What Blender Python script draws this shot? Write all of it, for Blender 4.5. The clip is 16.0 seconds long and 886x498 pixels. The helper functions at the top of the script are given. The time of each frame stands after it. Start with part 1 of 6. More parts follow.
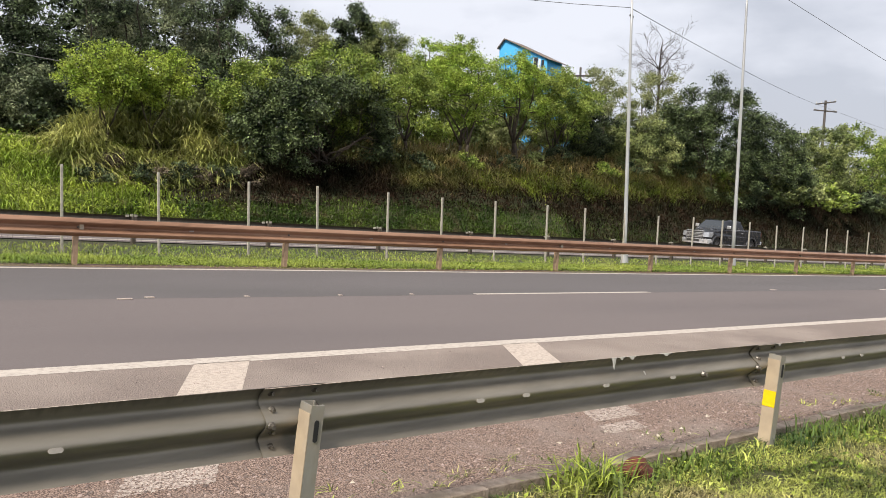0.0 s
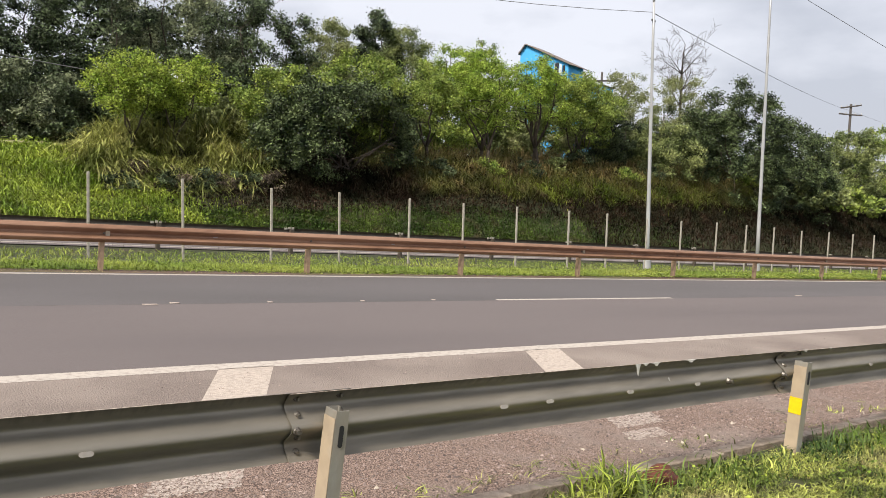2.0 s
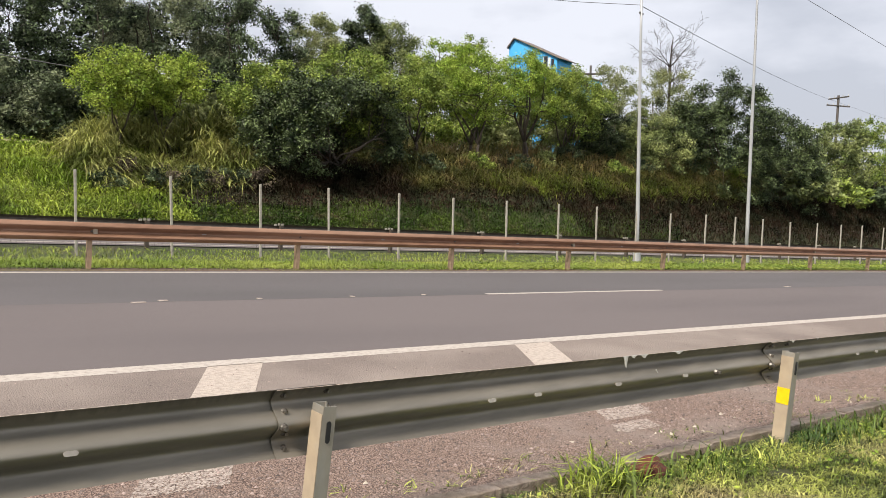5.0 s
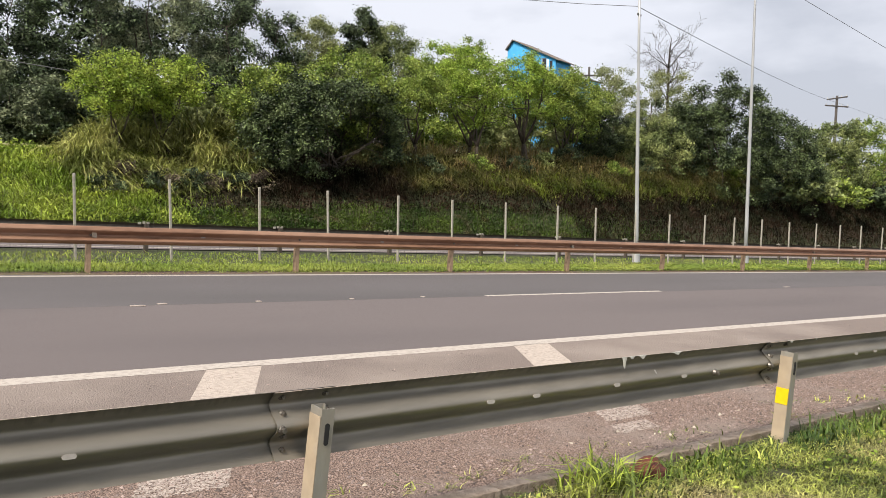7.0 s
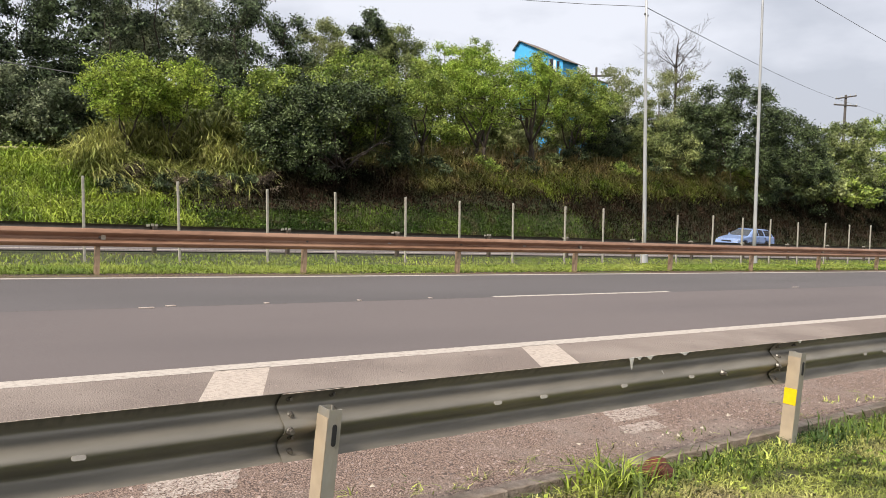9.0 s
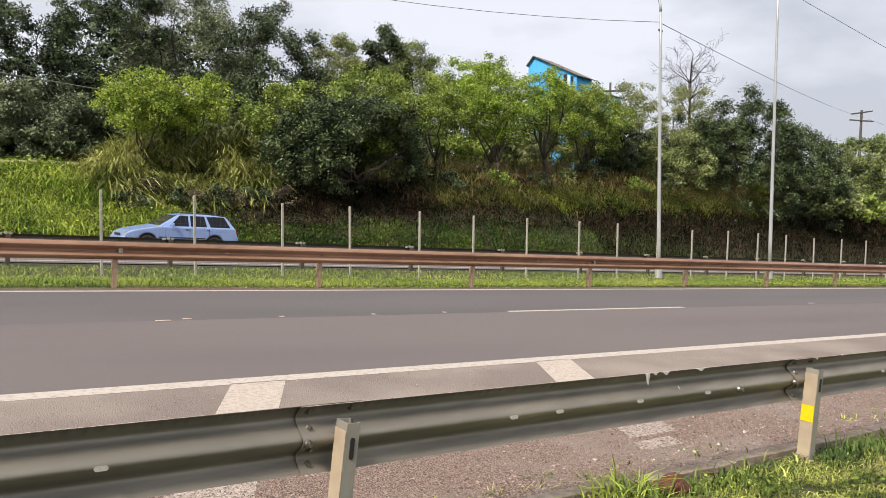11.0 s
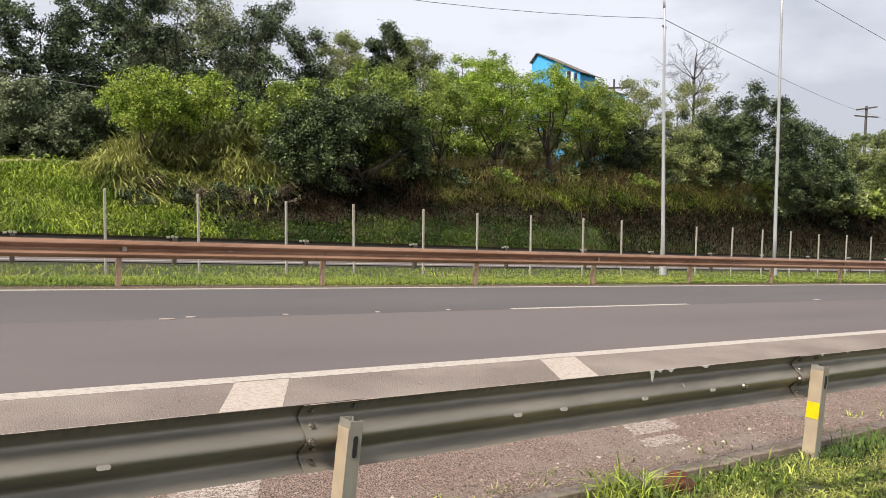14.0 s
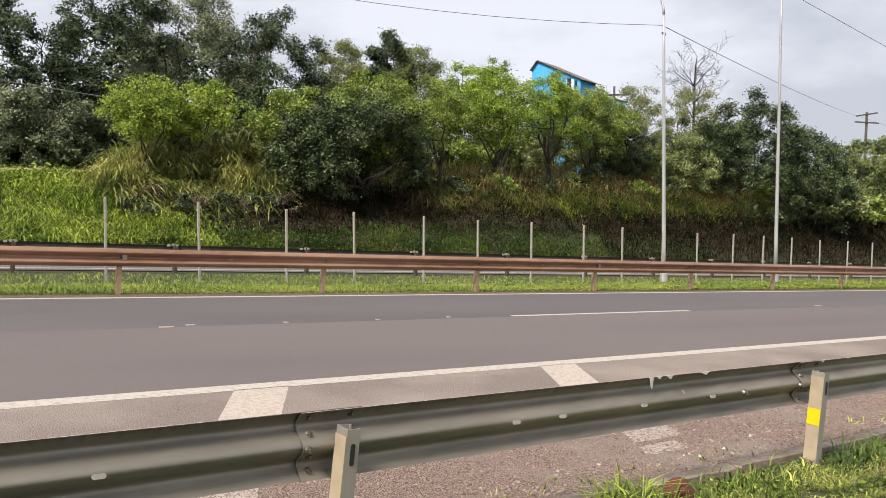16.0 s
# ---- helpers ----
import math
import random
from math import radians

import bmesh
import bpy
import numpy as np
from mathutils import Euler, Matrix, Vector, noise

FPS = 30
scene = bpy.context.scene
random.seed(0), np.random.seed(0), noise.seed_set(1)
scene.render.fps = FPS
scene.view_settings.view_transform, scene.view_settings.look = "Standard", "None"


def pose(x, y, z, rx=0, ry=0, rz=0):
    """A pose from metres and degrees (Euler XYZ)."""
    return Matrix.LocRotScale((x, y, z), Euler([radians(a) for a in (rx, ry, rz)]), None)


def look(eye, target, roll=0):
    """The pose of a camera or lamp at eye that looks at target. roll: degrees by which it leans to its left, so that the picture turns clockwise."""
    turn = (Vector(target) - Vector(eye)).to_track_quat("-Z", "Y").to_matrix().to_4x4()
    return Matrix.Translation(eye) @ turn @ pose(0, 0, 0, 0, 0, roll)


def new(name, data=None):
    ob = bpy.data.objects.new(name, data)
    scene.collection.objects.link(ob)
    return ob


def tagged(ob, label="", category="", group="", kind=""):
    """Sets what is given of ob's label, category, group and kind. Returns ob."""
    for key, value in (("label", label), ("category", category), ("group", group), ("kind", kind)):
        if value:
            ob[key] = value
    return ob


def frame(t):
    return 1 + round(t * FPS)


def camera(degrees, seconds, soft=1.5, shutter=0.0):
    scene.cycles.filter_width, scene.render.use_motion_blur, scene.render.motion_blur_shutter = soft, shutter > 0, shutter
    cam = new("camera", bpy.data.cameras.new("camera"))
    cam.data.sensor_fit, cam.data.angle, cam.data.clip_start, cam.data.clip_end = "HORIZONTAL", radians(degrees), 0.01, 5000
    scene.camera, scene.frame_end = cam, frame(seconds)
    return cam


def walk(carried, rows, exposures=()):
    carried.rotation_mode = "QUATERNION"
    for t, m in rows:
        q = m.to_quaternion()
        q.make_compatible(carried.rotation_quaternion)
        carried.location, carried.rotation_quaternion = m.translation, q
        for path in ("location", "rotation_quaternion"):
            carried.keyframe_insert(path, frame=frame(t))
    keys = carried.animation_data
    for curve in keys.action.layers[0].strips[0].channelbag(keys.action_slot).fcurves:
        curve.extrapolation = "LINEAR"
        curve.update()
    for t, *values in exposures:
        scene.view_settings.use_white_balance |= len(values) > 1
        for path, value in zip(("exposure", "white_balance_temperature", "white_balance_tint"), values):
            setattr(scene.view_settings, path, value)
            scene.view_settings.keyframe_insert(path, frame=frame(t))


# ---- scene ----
cam = camera(57.0, 16.0, soft=0.8)
PATH = [
    (0, (-0.006, -0.003, 1.642), (1.228, 1.558, 1.445), 1.9),
    (0.5, (-0.004, 0.004, 1.637), (1.217, 1.574, 1.428), 2.0),
    (1, (-0.016, 0.003, 1.643), (1.199, 1.579, 1.438), 2.1),
    (1.5, (-0.018, -0.001, 1.645), (1.19, 1.581, 1.451), 2.0),
    (2, (-0.026, -0.006, 1.646), (1.168, 1.588, 1.461), 1.7),
    (2.5, (-0.026, 0.0, 1.645), (1.172, 1.59, 1.46), 1.6),
    (3, (-0.022, -0.003, 1.647), (1.184, 1.582, 1.463), 1.6),
    (3.5, (-0.01, -0.005, 1.645), (1.196, 1.579, 1.459), 1.6),
    (4, (-0.003, -0.009, 1.644), (1.201, 1.576, 1.446), 1.4),
    (6.5, (-0.003, -0.022, 1.643), (1.214, 1.554, 1.452), 1.0),
    (7, (0.002, -0.024, 1.642), (1.214, 1.555, 1.45), 0.9),
    (7.5, (0.0, -0.027, 1.642), (1.203, 1.559, 1.446), 0.8),
    (8, (0.003, -0.032, 1.642), (1.202, 1.557, 1.448), 0.7),
    (10.5, (-0.025, -0.04, 1.649), (1.161, 1.562, 1.482), 0.8),
    (11, (-0.036, -0.049, 1.649), (1.137, 1.564, 1.494), 0.8),
    (11.5, (-0.034, -0.042, 1.643), (1.13, 1.576, 1.479), 0.7),
    (12, (-0.025, -0.032, 1.641), (1.136, 1.586, 1.466), 0.6),
    (12.5, (-0.016, -0.025, 1.64), (1.149, 1.591, 1.459), 0.5),
    (13, (-0.015, -0.023, 1.638), (1.15, 1.592, 1.454), 0.5),
    (13.5, (-0.011, -0.03, 1.644), (1.156, 1.585, 1.472), 0.4),
    (14, (-0.022, -0.038, 1.647), (1.142, 1.579, 1.486), 0.6),
    (14.5, (-0.028, -0.043, 1.648), (1.132, 1.58, 1.501), 0.8),
    (15, (-0.019, -0.038, 1.644), (1.139, 1.586, 1.503), 0.7),
    (15.5, (-0.014, -0.04, 1.646), (1.143, 1.585, 1.504), 0.6),
    (16, (-0.001, -0.041, 1.643), (1.162, 1.58, 1.5), 0.4),
]
walk(cam, [(t, look(eye, target, roll)) for t, eye, target, roll in PATH])

# ---- world, sun ----
SLOPE = -0.0611          # fall of both carriageways along x
SUN_EL, SUN_AZ = 48.0, 253.0

world = bpy.data.worlds.new("sky")
scene.world = world
world.use_nodes = True
wn, wl = world.node_tree.nodes, world.node_tree.links
wn.clear()
w_out = wn.new("ShaderNodeOutputWorld")
w_bg = wn.new("ShaderNodeBackground")
w_sky = wn.new("ShaderNodeTexSky")
w_sky.sky_type = "NISHITA"
w_sky.sun_disc = False
w_sky.sun_elevation = radians(SUN_EL)
w_sky.sun_rotation = radians(SUN_AZ)
w_sky.air_density, w_sky.dust_density = 1.0, 3.0
w_tc = wn.new("ShaderNodeTexCoord")
w_map = wn.new("ShaderNodeMapping")
w_map.inputs["Scale"].default_value = (1.0, 1.0, 2.6)
w_n1 = wn.new("ShaderNodeTexNoise")
w_n1.inputs["Scale"].default_value = 3.2
w_n1.inputs["Detail"].default_value = 6.0
w_n1.inputs["Roughness"].default_value = 0.5
w_ramp = wn.new("ShaderNodeValToRGB")
w_ramp.color_ramp.elements[0].position = 0.36
w_ramp.color_ramp.elements[0].color = (6.5, 6.8, 7.7, 1)
w_ramp.color_ramp.elements[1].position = 0.56
w_ramp.color_ramp.elements[1].color = (9.6, 9.8, 10.7, 1)
w_mix = wn.new("ShaderNodeMixRGB")
w_mix.inputs["Fac"].default_value = 0.9
wl.new(w_tc.outputs["Generated"], w_map.inputs["Vector"])
wl.new(w_map.outputs["Vector"], w_n1.inputs["Vector"])
wl.new(w_n1.outputs["Fac"], w_ramp.inputs["Fac"])
wl.new(w_sky.outputs["Color"], w_mix.inputs["Color1"])
wl.new(w_ramp.outputs["Color"], w_mix.inputs["Color2"])
wl.new(w_mix.outputs["Color"], w_bg.inputs["Color"])
w_bg.inputs["Strength"].default_value = 0.077
wl.new(w_bg.outputs["Background"], w_out.inputs["Surface"])

sun_data = bpy.data.lights.new("sun", "SUN")
sun_data.energy, sun_data.angle, sun_data.color = 4.5, radians(14), (1.0, 0.91, 0.79)
sun = new("sun", sun_data)
az, el = radians(SUN_AZ), radians(SUN_EL)
sun.matrix_world = look((60 * math.sin(az) * math.cos(el), 60 * math.cos(az) * math.cos(el), 60 * math.sin(el)), (0, 0, 0))
scene.view_settings.exposure = 0.35


# ---- materials ----
def material(name, base, other=None, scale=8.0, rough=0.85, metal=0.0, bump=0.2, bump_scale=60.0, spread=(0.35, 0.65),
             second=None, second_scale=1.2, second_range=(0.5, 0.7), stretch=(1, 1, 1), spec=0.5, islands=0.0, objects=0.0):
    """A surface of two colours mixed by fine noise, a third by broad noise, with relief."""
    m = bpy.data.materials.new(name)
    m.use_nodes = True
    n, l = m.node_tree.nodes, m.node_tree.links
    b = n["Principled BSDF"]
    b.inputs["Roughness"].default_value, b.inputs["Metallic"].default_value = rough, metal
    b.inputs["Specular IOR Level"].default_value = spec
    tc = n.new("ShaderNodeTexCoord")
    mp = n.new("ShaderNodeMapping")
    mp.inputs["Scale"].default_value = stretch
    l.new(tc.outputs["Object"], mp.inputs["Vector"])
    other = other or tuple(c * 0.8 for c in base)

    def noisy(s, lo, hi, detail=4.0):
        t = n.new("ShaderNodeTexNoise")
        t.inputs["Scale"].default_value, t.inputs["Detail"].default_value = s, detail
        l.new(mp.outputs["Vector"], t.inputs["Vector"])
        r = n.new("ShaderNodeMapRange")
        r.inputs["From Min"].default_value, r.inputs["From Max"].default_value = lo, hi
        l.new(t.outputs["Fac"], r.inputs["Value"])
        return r.outputs["Result"], t.outputs["Fac"]

    def mixed(fac, a, bb):
        x = n.new("ShaderNodeMixRGB")
        if isinstance(fac, float):
            x.inputs["Fac"].default_value = fac
        else:
            l.new(fac, x.inputs["Fac"])
        for sock, v in ((x.inputs["Color1"], a), (x.inputs["Color2"], bb)):
            if isinstance(v, tuple):
                sock.default_value = (*v, 1)
            else:
                l.new(v, sock)
        return x.outputs["Color"]

    fine, raw = noisy(scale, *spread)
    col = mixed(fine, tuple(base), tuple(other))
    if second:
        broad, _ = noisy(second_scale, *second_range)
        col = mixed(broad, col, tuple(second))
    if islands or objects:
        if islands:
            g = n.new("ShaderNodeNewGeometry").outputs["Random Per Island"]
        else:
            g = n.new("ShaderNodeObjectInfo").outputs["Random"]
        amount = islands or objects
        r = n.new("ShaderNodeMapRange")
        r.inputs["To Min"].default_value, r.inputs["To Max"].default_value = 1 - amount, 1 + amount
        l.new(g, r.inputs["Value"])
        h = n.new("ShaderNodeHueSaturation")
        l.new(r.outputs["Result"], h.inputs["Value"])
        l.new(col, h.inputs["Color"])
        col = h.outputs["Color"]
    l.new(col, b.inputs["Base Color"])
    if bump:
        _, rawb = noisy(bump_scale, 0, 1, 3.0)
        bp = n.new("ShaderNodeBump")
        bp.inputs["Strength"].default_value, bp.inputs["Distance"].default_value = bump, 0.02
        l.new(rawb, bp.inputs["Height"])
        l.new(bp.outputs["Normal"], b.inputs["Normal"])
    return m


def leaf_material(name, base, other, dry=None, dry_range=(0.55, 0.75), vary=0.35, through_light=0.42, patch=0.5, rough=0.52, spec=0.35):
    """Leaves: colour varies from leaf to leaf and in patches; some light comes through."""
    m = material(name, base, other, scale=patch, rough=rough, bump=0.0, spread=(0.38, 0.62), second=dry, second_scale=1.1,
                 second_range=dry_range, islands=vary, spec=spec)
    n, l = m.node_tree.nodes, m.node_tree.links
    b = n["Principled BSDF"]
    tr = n.new("ShaderNodeBsdfTranslucent")
    l.new(b.inputs["Base Color"].links[0].from_socket, tr.inputs["Color"])
    mx = n.new("ShaderNodeMixShader")
    mx.inputs["Fac"].default_value = through_light
    l.new(b.outputs["BSDF"], mx.inputs[1])
    l.new(tr.outputs["BSDF"], mx.inputs[2])
    l.new(mx.outputs["Shader"], n["Material Output"].inputs["Surface"])
    return m


def glass_material(name, colour, rough=0.05):
    m = material(name, colour, colour, rough=rough, bump=0.0, spec=0.8)
    return m


M_ASPHALT = material("lane_asphalt", (0.124, 0.104, 0.101), (0.143, 0.120, 0.116), scale=90, rough=0.9, bump=0.25, bump_scale=160,
                     second=(0.105, 0.089, 0.088), second_scale=0.35, second_range=(0.45, 0.75), stretch=(0.25, 1, 1))
M_ASPHALT_DARK = material("overtaking_lane_asphalt", (0.094, 0.085, 0.086), (0.114, 0.102, 0.102), scale=90, rough=0.9, bump=0.25, bump_scale=160,
                          second=(0.086, 0.078, 0.078), second_scale=0.5, second_range=(0.4, 0.7), stretch=(0.25, 1, 1))
M_SHOULDER = material("shoulder_asphalt", (0.232, 0.188, 0.163), (0.16, 0.126, 0.11), scale=60, rough=0.95, bump=0.8, bump_scale=75,
                      second=(0.280, 0.232, 0.200), second_scale=0.8, second_range=(0.42, 0.7))
M_GRIT = material("coarse_shoulder_asphalt", (0.35, 0.25, 0.20), (0.085, 0.053, 0.042), scale=95, rough=0.95, bump=1.0, bump_scale=95, spread=(0.40, 0.59),
                  second=(0.264, 0.208, 0.176), second_scale=1.6, second_range=(0.5, 0.75))
M_PAINT = material("road_paint", (0.464, 0.416, 0.368), (0.304, 0.256, 0.224), scale=22, rough=0.8, bump=0.3, bump_scale=120, spread=(0.45, 0.75))
M_HATCH = material("hatching_paint", (0.48, 0.41, 0.35), (0.34, 0.285, 0.245), scale=26, rough=0.85, bump=0.5, bump_scale=90, spread=(0.4, 0.7))
M_PAINT_WORN = material("worn_road_paint", (0.46, 0.39, 0.34), (0.22, 0.17, 0.145), scale=45, rough=0.9, bump=0.7, bump_scale=70, spread=(0.42, 0.7))
M_SOIL = material("soil", (0.136, 0.088, 0.060), (0.072, 0.044, 0.032), scale=14, rough=0.95, bump=0.6, bump_scale=40, second=(0.096, 0.096, 0.040), second_scale=0.6)
M_TURF = material("turf", (0.028, 0.038, 0.011), (0.05, 0.054, 0.019), scale=9, rough=0.95, bump=0.8, bump_scale=30, second=(0.06, 0.045, 0.027), second_scale=0.5, second_range=(0.52, 0.72))
M_REDSOIL = material("red_soil", (0.152, 0.048, 0.028), (0.080, 0.024, 0.016), scale=22, rough=0.95, bump=1.0, bump_scale=40)
M_CONCRETE = material("kerb_concrete", (0.38, 0.305, 0.24), (0.25, 0.19, 0.145), scale=20, rough=0.9, bump=0.8, bump_scale=70, second=(0.2, 0.155, 0.105), second_scale=2.5, second_range=(0.45, 0.7))
M_POSTC = material("fence_concrete", (0.400, 0.376, 0.320), (0.288, 0.264, 0.224), scale=10, rough=0.9, bump=0.3, bump_scale=60)
M_GALV = material("galvanised_steel", (0.31, 0.28, 0.23), (0.22, 0.2, 0.165), scale=5, rough=0.5, metal=0.6, bump=0.06, bump_scale=30,
                  second=(0.208, 0.192, 0.160), second_scale=1.4, second_range=(0.5, 0.8), stretch=(0.4, 1, 3))
def add_grime(m, z0, z1, colour):
    """Dirt that has run down from the top edge of a rail, in streaks."""
    n, l = m.node_tree.nodes, m.node_tree.links
    b = n["Principled BSDF"]
    tc = n.new("ShaderNodeTexCoord")
    dot = n.new("ShaderNodeVectorMath")
    dot.operation = "DOT_PRODUCT"
    dot.inputs[1].default_value = (-SLOPE, 0, 1)
    l.new(tc.outputs["Object"], dot.inputs[0])
    mp = n.new("ShaderNodeMapping")
    mp.inputs["Scale"].default_value = (28, 0, 1.5)
    l.new(tc.outputs["Object"], mp.inputs["Vector"])
    t = n.new("ShaderNodeTexNoise")
    t.inputs["Scale"].default_value, t.inputs["Detail"].default_value = 1.0, 5.0
    l.new(mp.outputs["Vector"], t.inputs["Vector"])
    add = n.new("ShaderNodeMath")
    add.operation = "MULTIPLY_ADD"
    add.inputs[1].default_value = 0.09
    l.new(t.outputs["Fac"], add.inputs[0])
    l.new(dot.outputs["Value"], add.inputs[2])
    r = n.new("ShaderNodeMapRange")
    r.inputs["From Min"].default_value, r.inputs["From Max"].default_value = z0 + 0.045, z1 + 0.045
    l.new(add.outputs["Value"], r.inputs["Value"])
    x = n.new("ShaderNodeMixRGB")
    l.new(r.outputs["Result"], x.inputs["Fac"])
    l.new(b.inputs["Base Color"].links[0].from_socket, x.inputs["Color1"])
    x.inputs["Color2"].default_value = (*colour, 1)
    l.new(x.outputs["Color"], b.inputs["Base Color"])
    return m


add_grime(M_GALV, 0.712, 0.785, (0.05, 0.044, 0.034))
M_GALV_POST = material("galvanised_post", (0.368, 0.368, 0.336), (0.288, 0.272, 0.240), scale=7, rough=0.55, metal=0.45, bump=0.1, bump_scale=40,
                       second=(0.360, 0.280, 0.192), second_scale=2.0, second_range=(0.45, 0.7), stretch=(1, 1, 0.5))
M_DUSTY = material("dusty_post_face", (0.400, 0.320, 0.224), (0.320, 0.256, 0.184), scale=6, rough=0.8, bump=0.1, bump_scale=40, second=(0.336, 0.320, 0.280), second_scale=2.5)
M_RUST = material("red_dusted_steel", (0.30, 0.165, 0.10), (0.205, 0.11, 0.066), scale=6, rough=0.45, metal=0.25, bump=0.1, bump_scale=50,
                  second=(0.36, 0.215, 0.14), second_scale=0.9, second_range=(0.45, 0.7), stretch=(0.5, 1, 3))
M_RUST_POST = material("dusted_post", (0.40, 0.28, 0.18), (0.24, 0.16, 0.105), scale=9, rough=0.8, bump=0.2)
M_DARKRAIL = material("weathered_rail_back", (0.104, 0.084, 0.068), (0.072, 0.060, 0.048), scale=6, rough=0.6, metal=0.3, bump=0.1)
M_BOLT = material("bolt_steel", (0.2, 0.19, 0.17), (0.12, 0.1, 0.085), scale=40, rough=0.5, metal=0.7, bump=0.1)
# Pale plate colour, painted as daylight coming through the rail slots.
M_HOLE = material("slot_painted_daylight", (0.36, 0.335, 0.3), (0.3, 0.275, 0.25), scale=30, rough=0.8, bump=0.0)
# Flat black that stands for the shade inside the post slots.
M_BLACK = material("slot_shade_black", (0.012, 0.012, 0.012), (0.02, 0.02, 0.02), rough=0.8, bump=0.0)
M_YELLOW = material("yellow_film", (0.680, 0.528, 0.000), (0.624, 0.464, 0.000), scale=20, rough=0.45, bump=0.05)
M_FLAKE = material("peeled_film", (0.576, 0.560, 0.528), (0.480, 0.456, 0.416), scale=30, rough=0.6, bump=0.1)
M_POLE = material("galvanised_pole", (0.496, 0.504, 0.504), (0.400, 0.408, 0.416), scale=4, rough=0.5, metal=0.35, bump=0.05, stretch=(1, 1, 0.2))
M_WIRE = material("fence_wire", (0.14, 0.105, 0.08), (0.09, 0.068, 0.053), scale=20, rough=0.8, metal=0.0, bump=0.0)
M_CABLE = material("black_cable", (0.1, 0.1, 0.104), (0.12, 0.12, 0.12), rough=0.7, bump=0.0)
M_WOODPOLE = material("weathered_pole_wood", (0.08, 0.07, 0.065), (0.05, 0.045, 0.04), scale=10, rough=0.9, bump=0.2, stretch=(1, 1, 0.1))
M_BLUE = material("blue_house_paint", (0.075, 0.43, 0.80), (0.065, 0.39, 0.75), scale=3, rough=0.8, bump=0.1, second=(0.06, 0.37, 0.74), second_scale=0.6)
M_ROOF = material("brown_roof_edge", (0.2, 0.165, 0.14), (0.12, 0.095, 0.08), scale=8, rough=0.9, bump=0.3)
M_WINDOW = glass_material("dark_window", (0.015, 0.017, 0.02))
M_FRAME = material("window_frame_white", (0.7, 0.72, 0.72), (0.6, 0.62, 0.62), bump=0.0)
M_BARK = material("bark", (0.085, 0.066, 0.05), (0.04, 0.032, 0.025), scale=12, rough=0.95, bump=0.6, bump_scale=25, stretch=(1, 1, 0.3))
M_BARK_PALE = material("pale_bark", (0.22, 0.19, 0.16), (0.13, 0.11, 0.09), scale=12, rough=0.95, bump=0.5, bump_scale=25, stretch=(1, 1, 0.3))

L_BRIGHT = leaf_material("bright_leaves", (0.17, 0.275, 0.035), (0.375, 0.47, 0.083), vary=0.75, through_light=0.42, patch=1.5)
L_YOUNG = leaf_material("young_tree_leaves", (0.18, 0.272, 0.035), (0.385, 0.455, 0.088), vary=0.8, through_light=0.45, patch=1.5)
L_MID = leaf_material("mid_green_leaves", (0.125, 0.195, 0.035), (0.325, 0.39, 0.085), vary=0.75, through_light=0.34, patch=1.5)
L_OLIVE = leaf_material("olive_leaves", (0.1, 0.135, 0.045), (0.27, 0.305, 0.11), vary=0.75, through_light=0.2)
# Next two dark leaf kinds: black patches paint shaded gaps, light ones glints.
L_DARK = leaf_material("dark_leaves_with_shade", (0.007, 0.015, 0.006), (0.12, 0.16, 0.075), vary=0.8, through_light=0.08, spec=0.25, patch=1.5)
L_DOME = leaf_material("dense_tree_leaves_with_shade", (0.008, 0.018, 0.006), (0.12, 0.16, 0.064), vary=0.8, through_light=0.08, spec=0.25, patch=1.5)
L_GREY = leaf_material("grey_green_leaves", (0.07, 0.095, 0.046), (0.26, 0.29, 0.165), vary=0.75, through_light=0.15)
L_PALE = leaf_material("pale_sparse_leaves", (0.15, 0.18, 0.065), (0.29, 0.31, 0.14), vary=0.55, through_light=0.3)
L_DEAD = leaf_material("withered_leaves", (0.05, 0.042, 0.03), (0.16, 0.13, 0.095), vary=0.6, through_light=0.1, rough=0.9, spec=0.1)
G_LAWN = leaf_material("lawn_blades", (0.15, 0.23, 0.025), (0.33, 0.40, 0.06), dry=(0.25, 0.22, 0.08), dry_range=(0.62, 0.8), vary=0.6, through_light=0.25)
G_FOOT = leaf_material("bank_foot_blades", (0.038, 0.078, 0.01), (0.105, 0.16, 0.022), dry=(0.13, 0.1, 0.05), dry_range=(0.55, 0.75), vary=0.6, through_light=0.2)
G_VERGE = leaf_material("verge_blades", (0.075, 0.105, 0.017), (0.38, 0.41, 0.10), dry=(0.40, 0.33, 0.17), dry_range=(0.5, 0.75), vary=0.85, through_light=0.2, patch=4.0)
G_MEDIAN = leaf_material("median_blades", (0.16, 0.23, 0.032), (0.31, 0.36, 0.065), dry=(0.30, 0.25, 0.11), dry_range=(0.6, 0.8), vary=0.55, through_light=0.28)
G_REED = leaf_material("tall_grass_blades", (0.13, 0.16, 0.035), (0.42, 0.43, 0.14), dry=(0.45, 0.37, 0.18), dry_range=(0.55, 0.8), vary=0.6, through_light=0.25)
G_LIP = leaf_material("overhanging_blades", (0.05, 0.062, 0.015), (0.165, 0.17, 0.045), dry=(0.17, 0.12, 0.055), dry_range=(0.45, 0.7), vary=0.65, through_light=0.2)
G_DRY = leaf_material("dry_grass_blades", (0.36, 0.27, 0.115), (0.19, 0.2, 0.06), dry=(0.2, 0.13, 0.07), dry_range=(0.5, 0.7), vary=0.6, through_light=0.25)
